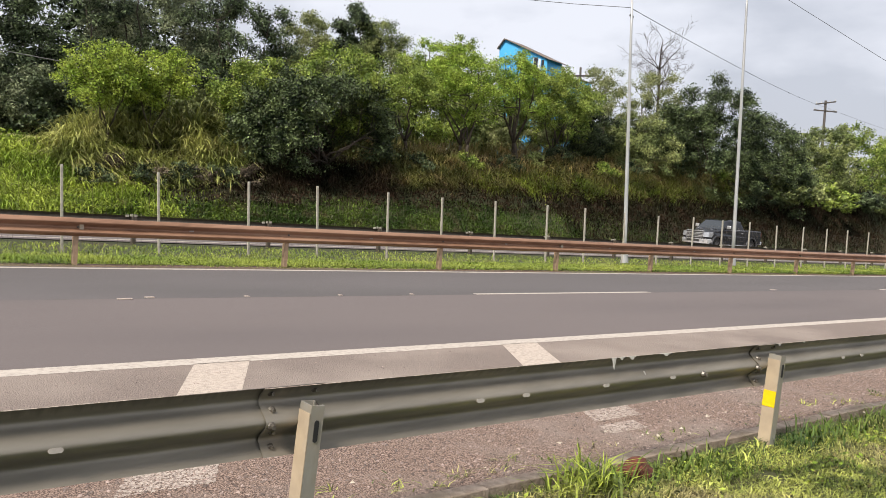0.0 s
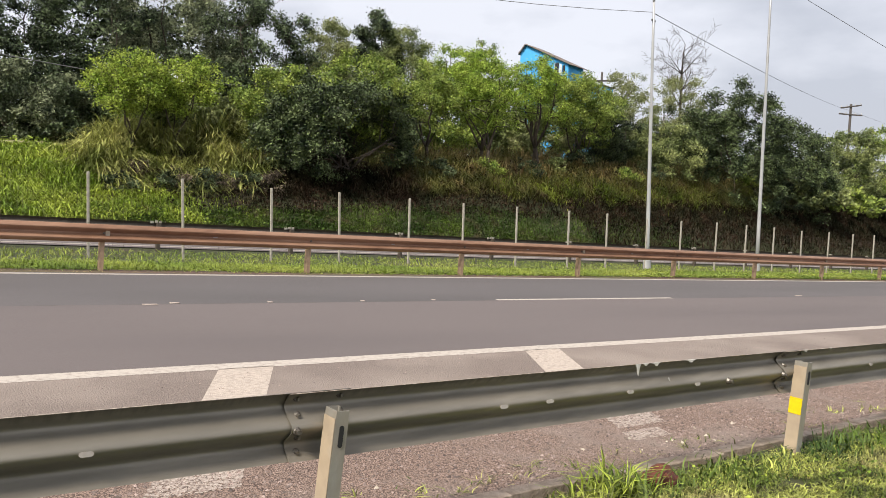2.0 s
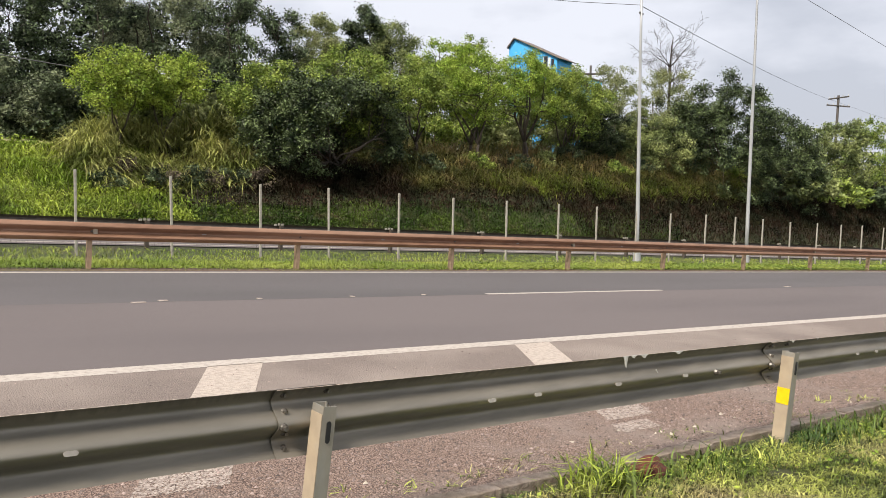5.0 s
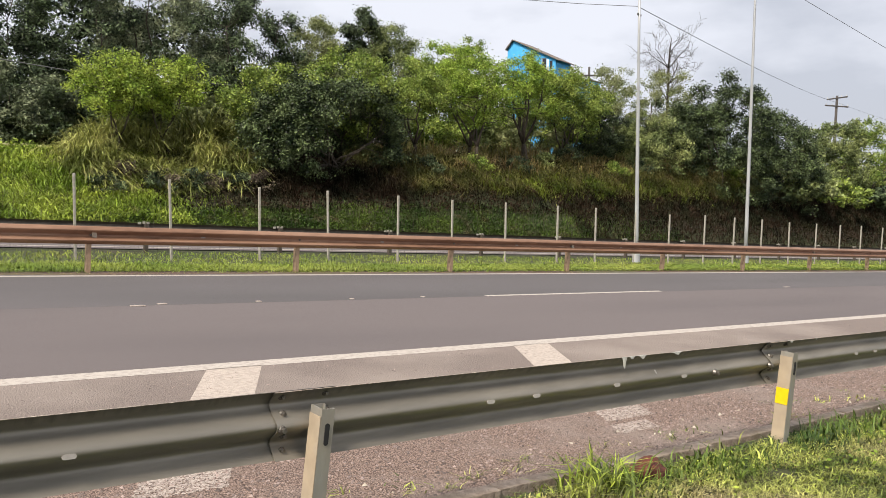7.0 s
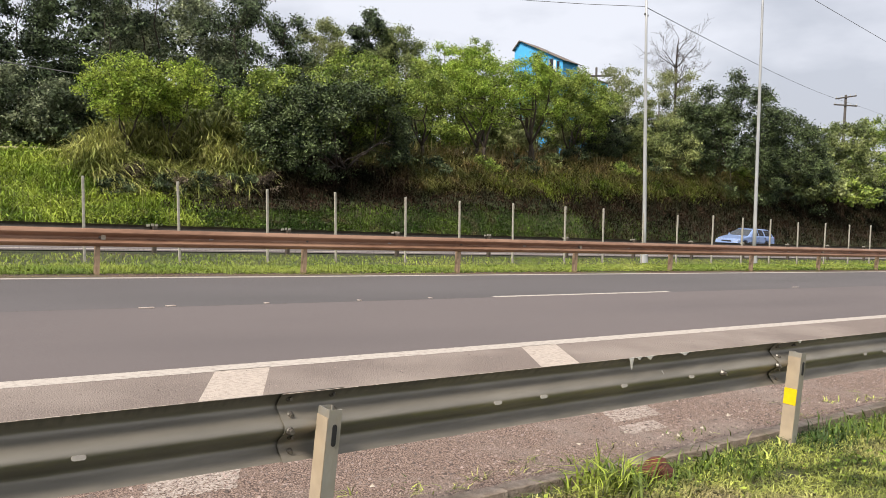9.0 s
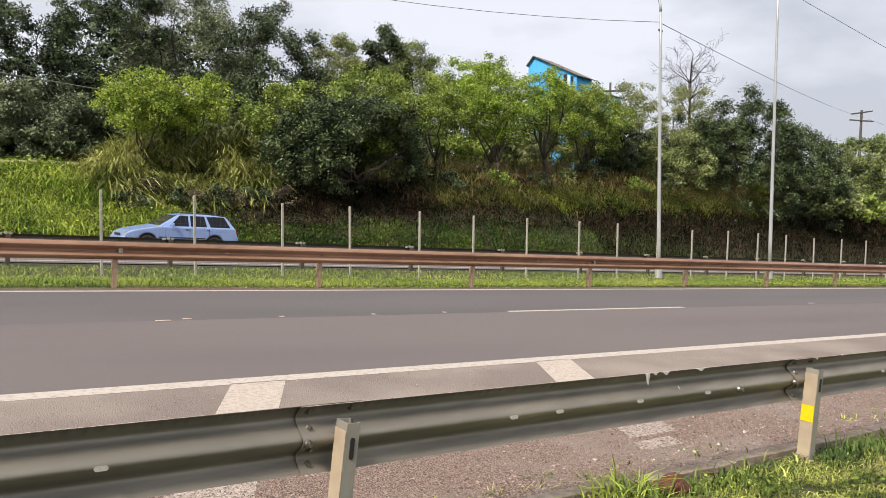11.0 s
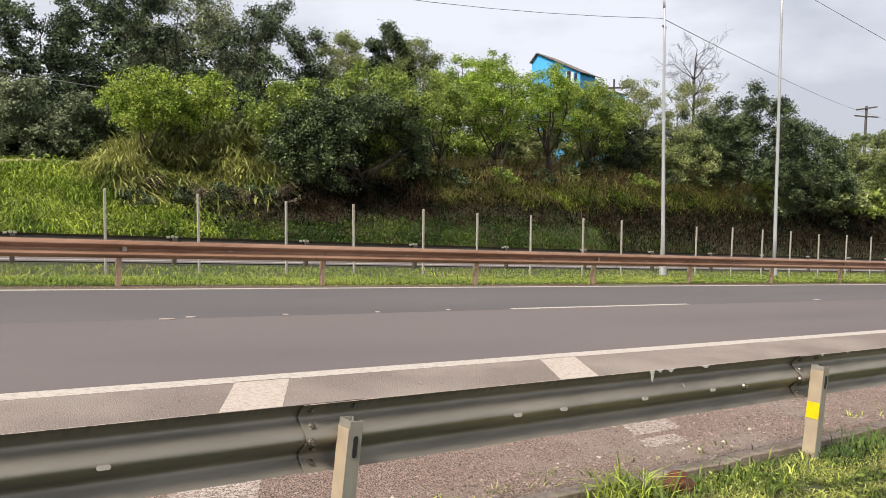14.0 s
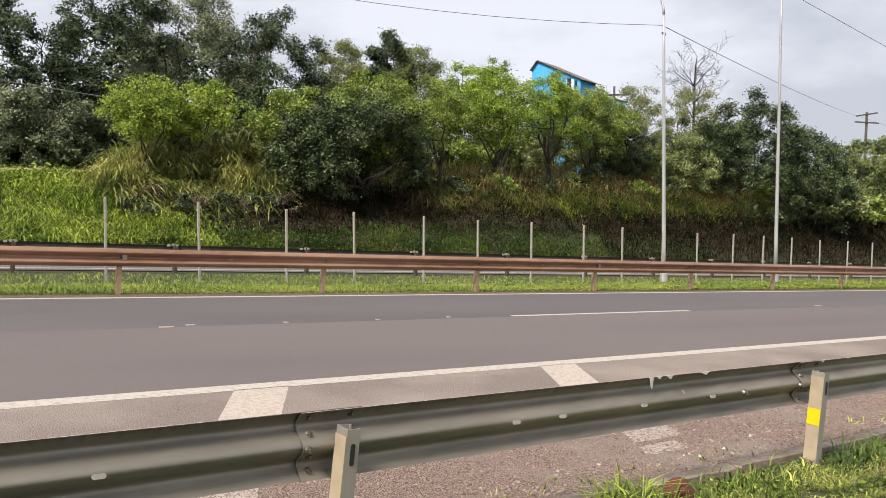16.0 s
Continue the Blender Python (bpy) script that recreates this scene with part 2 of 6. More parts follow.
# Withered brown brush with the bank's shade put into the colour, nearly black.
G_BRUSH_SHADE = leaf_material("bank_brush_shaded_blades", (0.007, 0.008, 0.004), (0.03, 0.028, 0.014), dry=(0.042, 0.028, 0.018), dry_range=(0.42, 0.6), vary=0.7, through_light=0.1, rough=0.9, spec=0.06)

# ---- mesh helpers ----
def smooth_mesh(me, on=True):
    me.polygons.foreach_set("use_smooth", [on] * len(me.polygons))


def mesh(name, verts, faces, mat, parent=None, label="", smooth=False):
    me = bpy.data.meshes.new(name)
    me.from_pydata([tuple(v) for v in verts], [], faces)
    me.materials.append(mat)
    if smooth:
        smooth_mesh(me)
    ob = new(name, me)
    if parent:
        ob.parent = parent
    if label:
        tagged(ob, label)
    return ob


def part(name, bm, mat, parent=None, label="", smooth=False):
    me = bpy.data.meshes.new(name)
    bm.to_mesh(me)
    bm.free()
    me.materials.append(mat)
    if smooth:
        smooth_mesh(me)
    ob = new(name, me)
    if parent:
        ob.parent = parent
    if label:
        tagged(ob, label)
    return ob


def thing(name, label, category, at=None, group="", kind=""):
    ob = new(name)
    ob.matrix_basis = at or Matrix.Identity(4)
    return tagged(ob, label, category, group, kind)


def box(bm, cx, cy, cz, sx, sy, sz, bevel=0.0, m=None):
    r = bmesh.ops.create_cube(bm, size=1.0, matrix=(m or Matrix.Identity(4)) @ Matrix.Translation((cx, cy, cz)) @ Matrix.Diagonal((sx, sy, sz, 1)))
    if bevel:
        edges = list({e for v in r["verts"] for e in v.link_edges})
        bmesh.ops.bevel(bm, geom=edges, offset=bevel, segments=2, affect="EDGES", profile=0.5)
    return bm


def box_bm(*a, **k):
    return box(bmesh.new(), *a, **k)


def tube_data(points, radii, sides=6):
    """Verts and faces of a tube along points."""
    verts, faces = [], []
    pts = [Vector(p) for p in points]
    for i, p in enumerate(pts):
        d = (pts[min(i + 1, len(pts) - 1)] - pts[max(i - 1, 0)]).normalized()
        a = d.cross(Vector((0, 0, 1)) if abs(d.z) < 0.9 else Vector((1, 0, 0))).normalized()
        b = d.cross(a)
        for k in range(sides):
            q = 2 * math.pi * k / sides
            verts.append(p + (a * math.cos(q) + b * math.sin(q)) * radii[i])
    for i in range(len(pts) - 1):
        for k in range(sides):
            k2 = (k + 1) % sides
            faces.append((i * sides + k, i * sides + k2, (i + 1) * sides + k2, (i + 1) * sides + k))
    faces.append(tuple(range(sides - 1, -1, -1)))
    faces.append(tuple((len(pts) - 1) * sides + k for k in range(sides)))
    return verts, faces


def tubes(name, lines, mat, parent=None, sides=6, label=""):
    verts, faces = [], []
    for points, radii in lines:
        if not hasattr(radii, "__len__"):
            radii = [radii] * len(points)
        v, f = tube_data(points, radii, sides)
        k = len(verts)
        verts += v
        faces += [tuple(i + k for i in q) for q in f]
    return mesh(name, verts, faces, mat, parent, label, smooth=True)


def quads_mesh(name, verts, per, mat, parent=None, tri=None):
    """A mesh of many loose pieces: verts (n*per, 3); per 4: one quad each; tri: face index pattern per piece."""
    me = bpy.data.meshes.new(name)
    n = len(verts) // per
    pattern = tri or [tuple(range(per))]
    base = (np.arange(n) * per)[:, None]
    idx, starts, totals, pos = [], [], [], 0
    flat = np.concatenate([base + np.array(f)[None, :] for f in pattern], axis=1)
    sizes = np.array([len(f) for f in pattern])
    loop_total = np.tile(sizes, n)
    loop_start = np.concatenate([[0], np.cumsum(loop_total)[:-1]])
    me.vertices.add(len(verts))
    me.vertices.foreach_set("co", np.asarray(verts, dtype=np.float32).ravel())
    me.loops.add(int(loop_total.sum()))
    me.loops.foreach_set("vertex_index", flat.ravel().astype(np.int32))
    me.polygons.add(len(loop_total))
    me.polygons.foreach_set("loop_start", loop_start.astype(np.int32))
    me.polygons.foreach_set("loop_total", loop_total.astype(np.int32))
    me.update(calc_edges=True)
    me.materials.append(mat)
    ob = new(name, me)
    if parent:
        ob.parent = parent
    return ob


# ---- the lie of the land ----
def zx(x):
    """Height of the road along x: an even fall, levelling out far away."""
    if x < -70:
        return SLOPE * -70 + SLOPE * 0.25 * (x + 70)
    if x > 150:
        return SLOPE * 150 + SLOPE * 0.1 * (x - 150)
    return SLOPE * x


def sstep(a, b, v):
    u = min(1.0, max(0.0, (v - a) / (b - a)))
    return u * u * (3 - 2 * u)


FAR_DROP = -0.25


def gz(x, y):
    """Height of the bare ground."""
    p = zx(x)
    if y < 3.3:
        return p - 0.02 + (0.02 * noise.noise((x * 0.8, y * 0.8, 0)) if y > -20 else 0)
    if y < 14.4:
        return p - 0.03
    if y < 33:
        return p - 0.03 + (FAR_DROP + 0.0) * sstep(15.0, 22.5, y)
    toe = p + FAR_DROP - 0.03
    top = 2.2 - 3.4 * sstep(55, 120, x) + 0.6 * sstep(-2, -40, x)
    top = max(top, toe + 2.0)
    u = min(1.0, (y - 33) / 7.0)
    left = sstep(22, 12, x)
    f = left * u ** 1.05 + (1 - left) * (1 - (1 - u) ** 1.6)
    z = toe + (top - toe) * f
    z += 0.16 * noise.noise((x * 0.35, y * 0.5, 3.1)) * min(1, u * 4)
    if y > 40:
        z += min(y - 40, 25) * 0.05
    return z


def ground_sheet():
    xs = [-2500, -1200, -600, -300, -150, -80] + [-50 + 5 * i for i in range(10)] + [0.8 * i for i in range(0, 138)] + [112 + 8 * i for i in range(8)] + [200, 300, 600, 1200, 2500]
    ys = [-2500, -1200, -500, -200, -80, -30, -10, -4] + [-2 + 0.5 * i for i in range(10)] + [3.0, 3.29, 3.31, 8, 14.39, 14.41] + [15 + 0.75 * i for i in range(11)] + \
         [27, 30, 32.9] + [33.1 + 0.5 * i for i in range(16)] + [42, 44, 47, 50, 55, 60, 66, 80, 120, 200, 400, 900, 2500]
    verts = [(x, y, gz(x, y)) for y in ys for x in xs]
    nx = len(xs)
    faces = [(j * nx + i, j * nx + i + 1, (j + 1) * nx + i + 1, (j + 1) * nx + i) for j in range(len(ys) - 1) for i in range(nx - 1)]
    ob = mesh("ground", verts, faces, M_TURF, smooth=True)
    return tagged(ob, "grassy ground with verges, median and a rising bank", "ground", kind="structure")


ground_sheet()

ROAD_X = [-420, -300, -200, -120, -70] + [-60 + 10 * i for i in range(22)] + [200, 300, 420]


def strip(name, y0, y1, lift, mat, label, xs=ROAD_X, drop0=0.0, drop1=0.0, category="road", thick=0.0):
    """A strip of paving along the road."""
    verts, faces = [], []
    for x in xs:
        verts += [(x, y0, zx(x) + lift + drop0), (x, y1, zx(x) + lift + drop1)]
    for i in range(len(xs) - 1):
        faces.append((2 * i, 2 * i + 2, 2 * i + 3, 2 * i + 1))
    ob = mesh(name, verts, faces, mat)
    return tagged(ob, label, category, kind="structure")


strip("shoulder", 5.2, 7.0, 0.002, M_SHOULDER, "pinkish grey worn asphalt shoulder with hatched paint", category="shoulder")
strip("shoulder_edge", 3.42, 5.2, 0.0, M_GRIT, "coarse reddish gravelly asphalt beside the kerb", category="shoulder")
strip("road_slow_lane", 7.0, 10.86, 0.002, M_ASPHALT, "smooth purple-grey asphalt lane", category="road")
strip("road_fast_lane", 10.86, 14.5, 0.003, M_ASPHALT_DARK, "darker grey resurfaced asphalt lane", category="road")
strip("road_far", 23.2, 31.4, FAR_DROP, M_ASPHALT, "grey asphalt of the opposite carriageway", category="road")
strip("shoulder_far", 31.4, 33.0, FAR_DROP, M_SHOULDER, "worn asphalt shoulder of the opposite carriageway", category="shoulder")


def paint(name, x0, x1, y0, y1, base, label, mat=M_PAINT, skew=0.0):
    n = max(1, int((x1 - x0) / 10))
    xs = [x0 + (x1 - x0) * i / n for i in range(n + 1)]
    verts, faces = [], []
    for x in xs:
        for xx, y in ((x, y0), (x + skew, y1)):
            verts.append((xx, y, zx(xx) + base + 0.0018))
    for i in range(n):
        faces.append((2 * i, 2 * i + 2, 2 * i + 3, 2 * i + 1))
    ob = mesh(name, verts, faces, mat)
    return tagged(ob, label, "road marking", kind="structure")


paint("edge_line_near", -150, 200, 6.90, 7.13, 0.002, "white painted edge line, slightly worn")
paint("edge_line_median", -150, 200, 14.27, 14.42, 0.003, "white painted edge line beside the median")
paint("edge_line_far_1", -150, 200, 23.75, 23.9, FAR_DROP, "white painted edge line")
paint("edge_line_far_2", -150, 200, 31.15, 31.3, FAR_DROP, "white painted edge line")
for k in range(-3, 8):
    paint("lane_dash_%d" % (k + 4), 9.38 + 15.95 * k, 14.32 + 15.95 * k, 10.85, 10.98, 0.003, "white painted lane dash")
    paint("lane_dash_far_%d" % (k + 4), 3 + 16 * k, 7 + 16 * k, 27.4, 27.52, FAR_DROP, "white painted lane dash")
WORN = []
# hatching that leans back towards the kerb, worn through under the rail
for name, xa, xb, lean_a, lean_b in (("hatch_1", 2.70, 3.23, 0.53, 0.55), ("hatch_2", 6.40, 6.96, 0.62, 0.57)):
    paint(name, xa - lean_a * 1.73, xb - lean_a * 1.73, 5.2, 6.93, 0.002, "broad white hatching stripe, worn", M_HATCH, skew=lean_a * 1.73)
    WORN.append((xa - lean_b * 2.75, xb - lean_b * 2.75, 4.12, 5.2, lean_b * 1.02, 6500))
WORN.append((4.70, 5.12, 3.84, 4.03, 0.06, 900))


# ---- guard rails ----
def w_profile(n=20):
    """Depth and height of the W section from its top edge down: two smooth crests."""
    half = []
    for i in range(n):
        u = 1 - i / (n - 1)
        if u < 0.58:
            d = 0.083 * (0.5 - 0.5 * math.cos(math.pi * u / 0.58))
        else:
            d = 0.083 - 0.062 * ((u - 0.58) / 0.42) ** 1.35
        half.append((d, 0.156 * u))
    return half + [(d, -h) for d, h in half[-2::-1]]


def beam_mesh(name, x0, x1, y, side, h_mid, mat, parent, tuck=0.0, n=5):
    """One W-beam panel from x0 to x1; crests towards side (+1 or -1 along y)."""
    prof = w_profile()
    t = 0.005
    loop = [(d, h) for d, h in prof] + [(d - t if 0 < i < len(prof) - 1 else d - t, h) for i, (d, h) in reversed(list(enumerate(prof)))]
    verts, faces = [], []
    for i in range(n):
        u = i / (n - 1)
        x = x0 + (x1 - x0) * u
        for d, h in loop:
            verts.append((x, y + side * d + tuck * (1 - u), zx(x) + h_mid + h))
    m = len(loop)
    for i in range(n - 1):
        for k in range(m):
            k2 = (k + 1) % m
            q = (i * m + k, (i + 1) * m + k, (i + 1) * m + k2, i * m + k2)
            faces.append(q if side < 0 else q[::-1])
    faces.append(tuple(range(m)))
    faces.append(tuple((n - 1) * m + k for k in reversed(range(m))))
    ob = mesh(name, verts, faces, mat, parent)
    me = ob.data
    smooth_mesh(me)
    me.set_sharp_from_angle(angle=radians(70))
    return ob


def prof_depth(h):
    prof = w_profile()
    for (d0, h0), (d1, h1) in zip(prof, prof[1:]):
        if h1 <= h <= h0:
            return d0 + (d1 - d0) * (h0 - h) / max(1e-6, h0 - h1)
    return 0.0


def bolt_mesh():
    bm = bmesh.new()
    bmesh.ops.create_cone(bm, cap_ends=True, segments=10, radius1=0.017, radius2=0.012, depth=0.012, matrix=pose(0, 0, 0, 90))
    bmesh.ops.create_cone(bm, cap_ends=True, segments=6, radius1=0.010, radius2=0.009, depth=0.016, matrix=pose(0, -0.012, 0, 90))
    me = bpy.data.meshes.new("bolt")
    bm.to_mesh(me)
    bm.free()
    me.materials.append(M_BOLT)
    return me


BOLT = bolt_mesh()


def bolt(x, y, z, parent, turn=0.0, size=1.0):
    ob = new("bolt", BOLT)
    ob.parent = parent
    ob.matrix_basis = pose(x, y, z, 0, 0, turn) @ Matrix.Diagonal((size, size, size, 1))
    return ob


def c_post(parent, x, y0, depth, width, z0, z1, mat, lean):
    """A folded steel post, open towards +x, leaning along x."""
    post = mesh("post", *c_section(depth, width, z1 - z0), mat, parent)
    post.matrix_basis = pose(x, y0, z0, 0, lean, 0)
    return post


def c_section(depth, width, length):
    t, lip = 0.006, 0.018
    outer = [(0, 0), (0, depth), (width, depth), (width, depth - lip), (width - t, depth - lip), (width - t, depth - t), (t, depth - t),
             (t, t), (width - t, t), (width - t, lip), (width, lip), (width, 0)]
    n = len(outer)
    verts = [(x, y, 0) for x, y in outer] + [(x, y, length) for x, y in outer]
    faces = [(i, (i + 1) % n, n + (i + 1) % n, n + i) for i in range(n)]
    faces = [f[::-1] for f in faces]
    quads = [(0, 1, 6, 7), (1, 2, 5, 6), (2, 3, 4, 5), (7, 8, 11, 0), (8, 9, 10, 11)]
    faces += [tuple(n + i for i in q[::-1]) for q in quads]
    return verts, faces


def oblong(bm, m, length, height, depth, seg=6):
    """A plate with round ends, lying in the xz plane of m."""
    r = height / 2
    ring = []
    for k in range(seg + 1):
        a = -math.pi / 2 + math.pi * k / seg
        ring.append((length / 2 - r + r * math.cos(a), r * math.sin(a)))
    for k in range(seg + 1):
        a = math.pi / 2 + math.pi * k / seg
        ring.append((-(length / 2 - r) + r * math.cos(a), r * math.sin(a)))
    f = [bm.verts.new(m @ Vector((x, -depth / 2, z))) for x, z in ring]
    b = [bm.verts.new(m @ Vector((x, depth / 2, z))) for x, z in ring]
    bm.faces.new(f)
    bm.faces.new(b[::-1])
    n = len(ring)
    for i in range(n):
        bm.faces.new((f[i], b[i], b[(i + 1) % n], f[(i + 1) % n]))
    return bm


RAIL_Y, RAIL_MID = 3.2, 0.596


def near_rail():
    rail = thing("guard_rail", "galvanised steel W-beam guard rail with splice bolts on leaning posts", "guard rail")
    joint = 1.56
    for k in range(-3, 8):
        x0 = joint + 3.97 * k
        beam_mesh("beam", x0, x0 + 4.29, RAIL_Y, 1, RAIL_MID, M_GALV, rail, tuck=-0.016, n=7)
        tubes("top_edge", [([(x0 + 4.1 * i / 6, RAIL_Y + 0.012 - 0.016 * (1 - i / 6), zx(x0 + 4.1 * i / 6) + RAIL_MID + 0.157) for i in range(7)], 0.002)], M_PAINT_WORN, rail, sides=5, label="pale line along the top edge")
        if -2 < k < 6:
            for xx in (x0 + 0.05, x0 + 0.27):
                for h in (0.125, 0.05, -0.05, -0.122):
                    d = prof_depth(h)
                    bolt(xx, RAIL_Y + d - 0.022, zx(xx) + RAIL_MID + h, rail)
        px = 1.72 + 3.93 * k
        verge = zx(px)
        c_post(rail, px - 0.11, 3.085, 0.10, 0.066, verge - 0.35, verge + 0.695, M_GALV_POST, 6.6)
        if -2 < k < 6:
            # dusty film on the side of the post
            face = part("dusty_face", box_bm(-0.002, 0.05, 0.5, 0.003, 0.098, 1.0), M_DUSTY, rail, "post side caked with pale dust")
            face.matrix_basis = pose(px - 0.11, 3.085, verge - 0.34, 0, 6.6, 0)
            # uncut slot: a black plate paints the shade inside it
            bm = bmesh.new()
            oblong(bm, pose(0.034, -0.003, 0.93, 0, 90, 0), 0.1, 0.022, 0.004)
            slot = part("slot", bm, M_BLACK, rail, "black plate painted as the dark inside of a post slot")
            slot.matrix_basis = pose(px - 0.11, 3.085, verge - 0.35, 0, 6.6, 0)
            bolt(px - 0.135, RAIL_Y - 0.02, zx(px) + RAIL_MID + 0.0, rail, size=1.3)
        if k == 1:
            film = part("reflective_film", box_bm(-0.006, 0.05, 0.715, 0.003, 0.098, 0.12), M_YELLOW, rail, "bright yellow reflective sticker")
            film.matrix_basis = pose(px - 0.11, 3.085, verge - 0.35, 0, 6.6, 0)
    # slotted holes as pale plates, painted like the light road seen behind
    h = -0.006
    for x in (0.71, 2.8, 3.14, 3.82, 4.49, 6.83, 7.17):
        bm = bmesh.new()
        lap = -0.016 * (1 - ((x - 1.56) % 3.97) / 4.29)
        oblong(bm, pose(x, RAIL_Y + lap - 0.007, zx(x) + RAIL_MID + h, -10, math.degrees(-SLOPE), 0), 0.054, 0.02, 0.005)
        part("slot_hole", bm, M_HOLE, rail, "pale plate painted as light in a slotted hole")
    bolt(4.84, RAIL_Y - 0.015, zx(4.84) + RAIL_MID - 0.01, rail, size=1.5)
    # torn pale film on the top edge
    for x, w, drop in ((3.90, 0.05, 0.075), (3.97, 0.07, 0.018), (4.07, 0.09, 0.024), (4.42, 0.12, 0.02), (5.83, 0.08, 0.02), (6.2, 0.05, 0.015)):
        bm = bmesh.new()
        z = zx(x) + RAIL_MID + 0.158
        pts = [(-w / 2, 0), (w / 2, 0), (w * 0.3, -drop * 0.4), (w * 0.15, -drop), (-w * 0.05, -drop * 0.8), (-w * 0.2, -drop * 0.3)]
        f = [bm.verts.new((x + a, RAIL_Y + 0.002, z + b + SLOPE * a)) for a, b in pts]
        g = [bm.verts.new((x + a, RAIL_Y + 0.006, z + b + SLOPE * a)) for a, b in pts]
        bm.faces.new(f)
        bm.faces.new(g[::-1])
        for i in range(6):
            bm.faces.new((f[i], g[i], g[(i + 1) % 6], f[(i + 1) % 6]))
        part("peeled_film", bm, M_FLAKE, rail, "torn pale film on the top edge")
    scratch = part("scratch", box_bm(0, 0, 0, 0.045, 0.003, 0.006), M_FLAKE, rail, "pale scrape in the steel")
    scratch.matrix_basis = pose(4.22, RAIL_Y + prof_depth(0.03) - 0.012, zx(4.22) + RAIL_MID + 0.035, 0, 50, 0)


near_rail()


def median_rail():
    rail = thing("guard_rail", "guard rail caked with reddish-brown dust along the median", "guard rail")
    y, mid = 14.78, 0.665
    posts = {0: 3.65, 1: 7.64, 2: 11.61, 3: 15.5, 4: 19.46, 5: 23.59, 6: 27.74, 7: 32.02}
    for k in range(-5, 26):
        x = posts.get(k, 3.65 + 4 * k if k < 0 else 32.02 + 4.1 * (k - 7))
        nxt = posts.get(k + 1, 3.65 + 4 * (k + 1) if k + 1 < 0 else 32.02 + 4.1 * (k - 6))
        if k + 1 == 0:
            nxt = posts[0]
        beam_mesh("beam", x - 0.15, nxt + 0.12, y, -1, mid, M_RUST, rail, tuck=-0.008)
        post = mesh("post", *c_section(0.12, 0.072, 1.0), M_RUST_POST, rail)
        post.matrix_basis = pose(x - 0.055, y + 0.005, zx(x) - 0.4, 0, 3.5, 0)
        bolt(x + 0.06, y - 0.012, zx(x) + mid, rail, size=1.5)
        if k % 3 == 0:
            bm = box_bm(0, 0, 0, 0.06, 0.03, 0.1, bevel=0.008)
            box(bm, -0.035, 0.0, 0, 0.02, 0.034, 0.09, bevel=0.004)
            refl = part("reflector", bm, M_DUSTY, rail, "dusty reflector bracket in the rail valley")
            refl.matrix_basis = pose(x + 0.12, y - 0.035, zx(x) + mid)
        # pale plate again, light through the hole put into its colour
        bm = bmesh.new()
        oblong(bm, pose(x + 2.05, y - 0.006, zx(x + 2.05) + mid, 0, math.degrees(-SLOPE), 0), 0.09, 0.025, 0.004)
        part("slot_hole", bm, M_HOLE, rail, "slotted hole")
    return rail


median_rail()


def far_rail():
    rail = thing("guard_rail", "weathered guard rail of the opposite carriageway, seen from behind", "guard rail")
    y, mid = 22.5, 0.36
    for k in range(-4, 16):
        x = 7.02 + 3.98 * k
        beam_mesh("beam", x - 0.15, x + 4.13, y, 1, mid, M_DARKRAIL, rail, tuck=-0.008)
        post = mesh("post", *c_section(0.12, 0.1, 0.85), M_DARKRAIL, rail)
        post.matrix_basis = pose(x - 0.05, y - 0.13, zx(x) - 0.35, 0, 3.5, 0)
        bm = box_bm(-0.12, 0, 0, 0.09, 0.03, 0.06, bevel=0.005)
        box(bm, 0.0, 0, 0.01, 0.07, 0.03, 0.07, bevel=0.005)
        box(bm, 0.11, 0, 0.0, 0.08, 0.03, 0.06, bevel=0.005)
        r = part("reflector", bm, M_POSTC, rail, "small pale reflectors on the rail top")
        r.matrix_basis = pose(x, y - 0.02, zx(x) + mid + 0.155)


far_rail()


# ---- kerb ----
def kerb():
    ob = thing("kerb", "low worn concrete kerb at the edge of the grass", "kerb", kind="structure")
    rnd = random.Random(4)
    x = -12.0
    while x < 40:
        w = 1.0
        bm = box_bm(w / 2, 0.08, -0.06, w - 0.012, 0.105 + rnd.uniform(-0.012, 0.012), 0.16, bevel=0.006)
        bmesh.ops.subdivide_edges(bm, edges=[e for e in bm.edges if e.calc_length() > 0.5], cuts=5)
        for v in bm.verts:
            v.co += Vector((0, noise.noise((x + v.co.x * 3, v.co.y * 9, 1)) * 0.012, noise.noise((x + v.co.x * 4, v.co.y * 9, 7)) * 0.008))
        p = part("kerb_stone", bm, M_CONCRETE, ob)
        p.matrix_basis = pose(x, 3.28 + rnd.uniform(-0.012, 0.012), zx(x) + 0.012 + rnd.uniform(-0.006, 0.006), 0, math.degrees(-SLOPE), rnd.uniform(-0.6, 0.6))
        x += w


kerb()


# ---- fence and lamps on the median ----
FENCE_Y = 19.0
FENCE_X = [-6.6, -4.4, -2.2, 0.0, 2.2, 4.44, 6.55, 8.79, 10.75, 12.99, 14.93, 17.06, 19.35, 21.21, 23.3, 25.26, 27.46, 29.46, 31.49, 33.68, 35.95, 38.14, 40.2, 42.4, 44.6, 46.8, 49.0, 51.2]


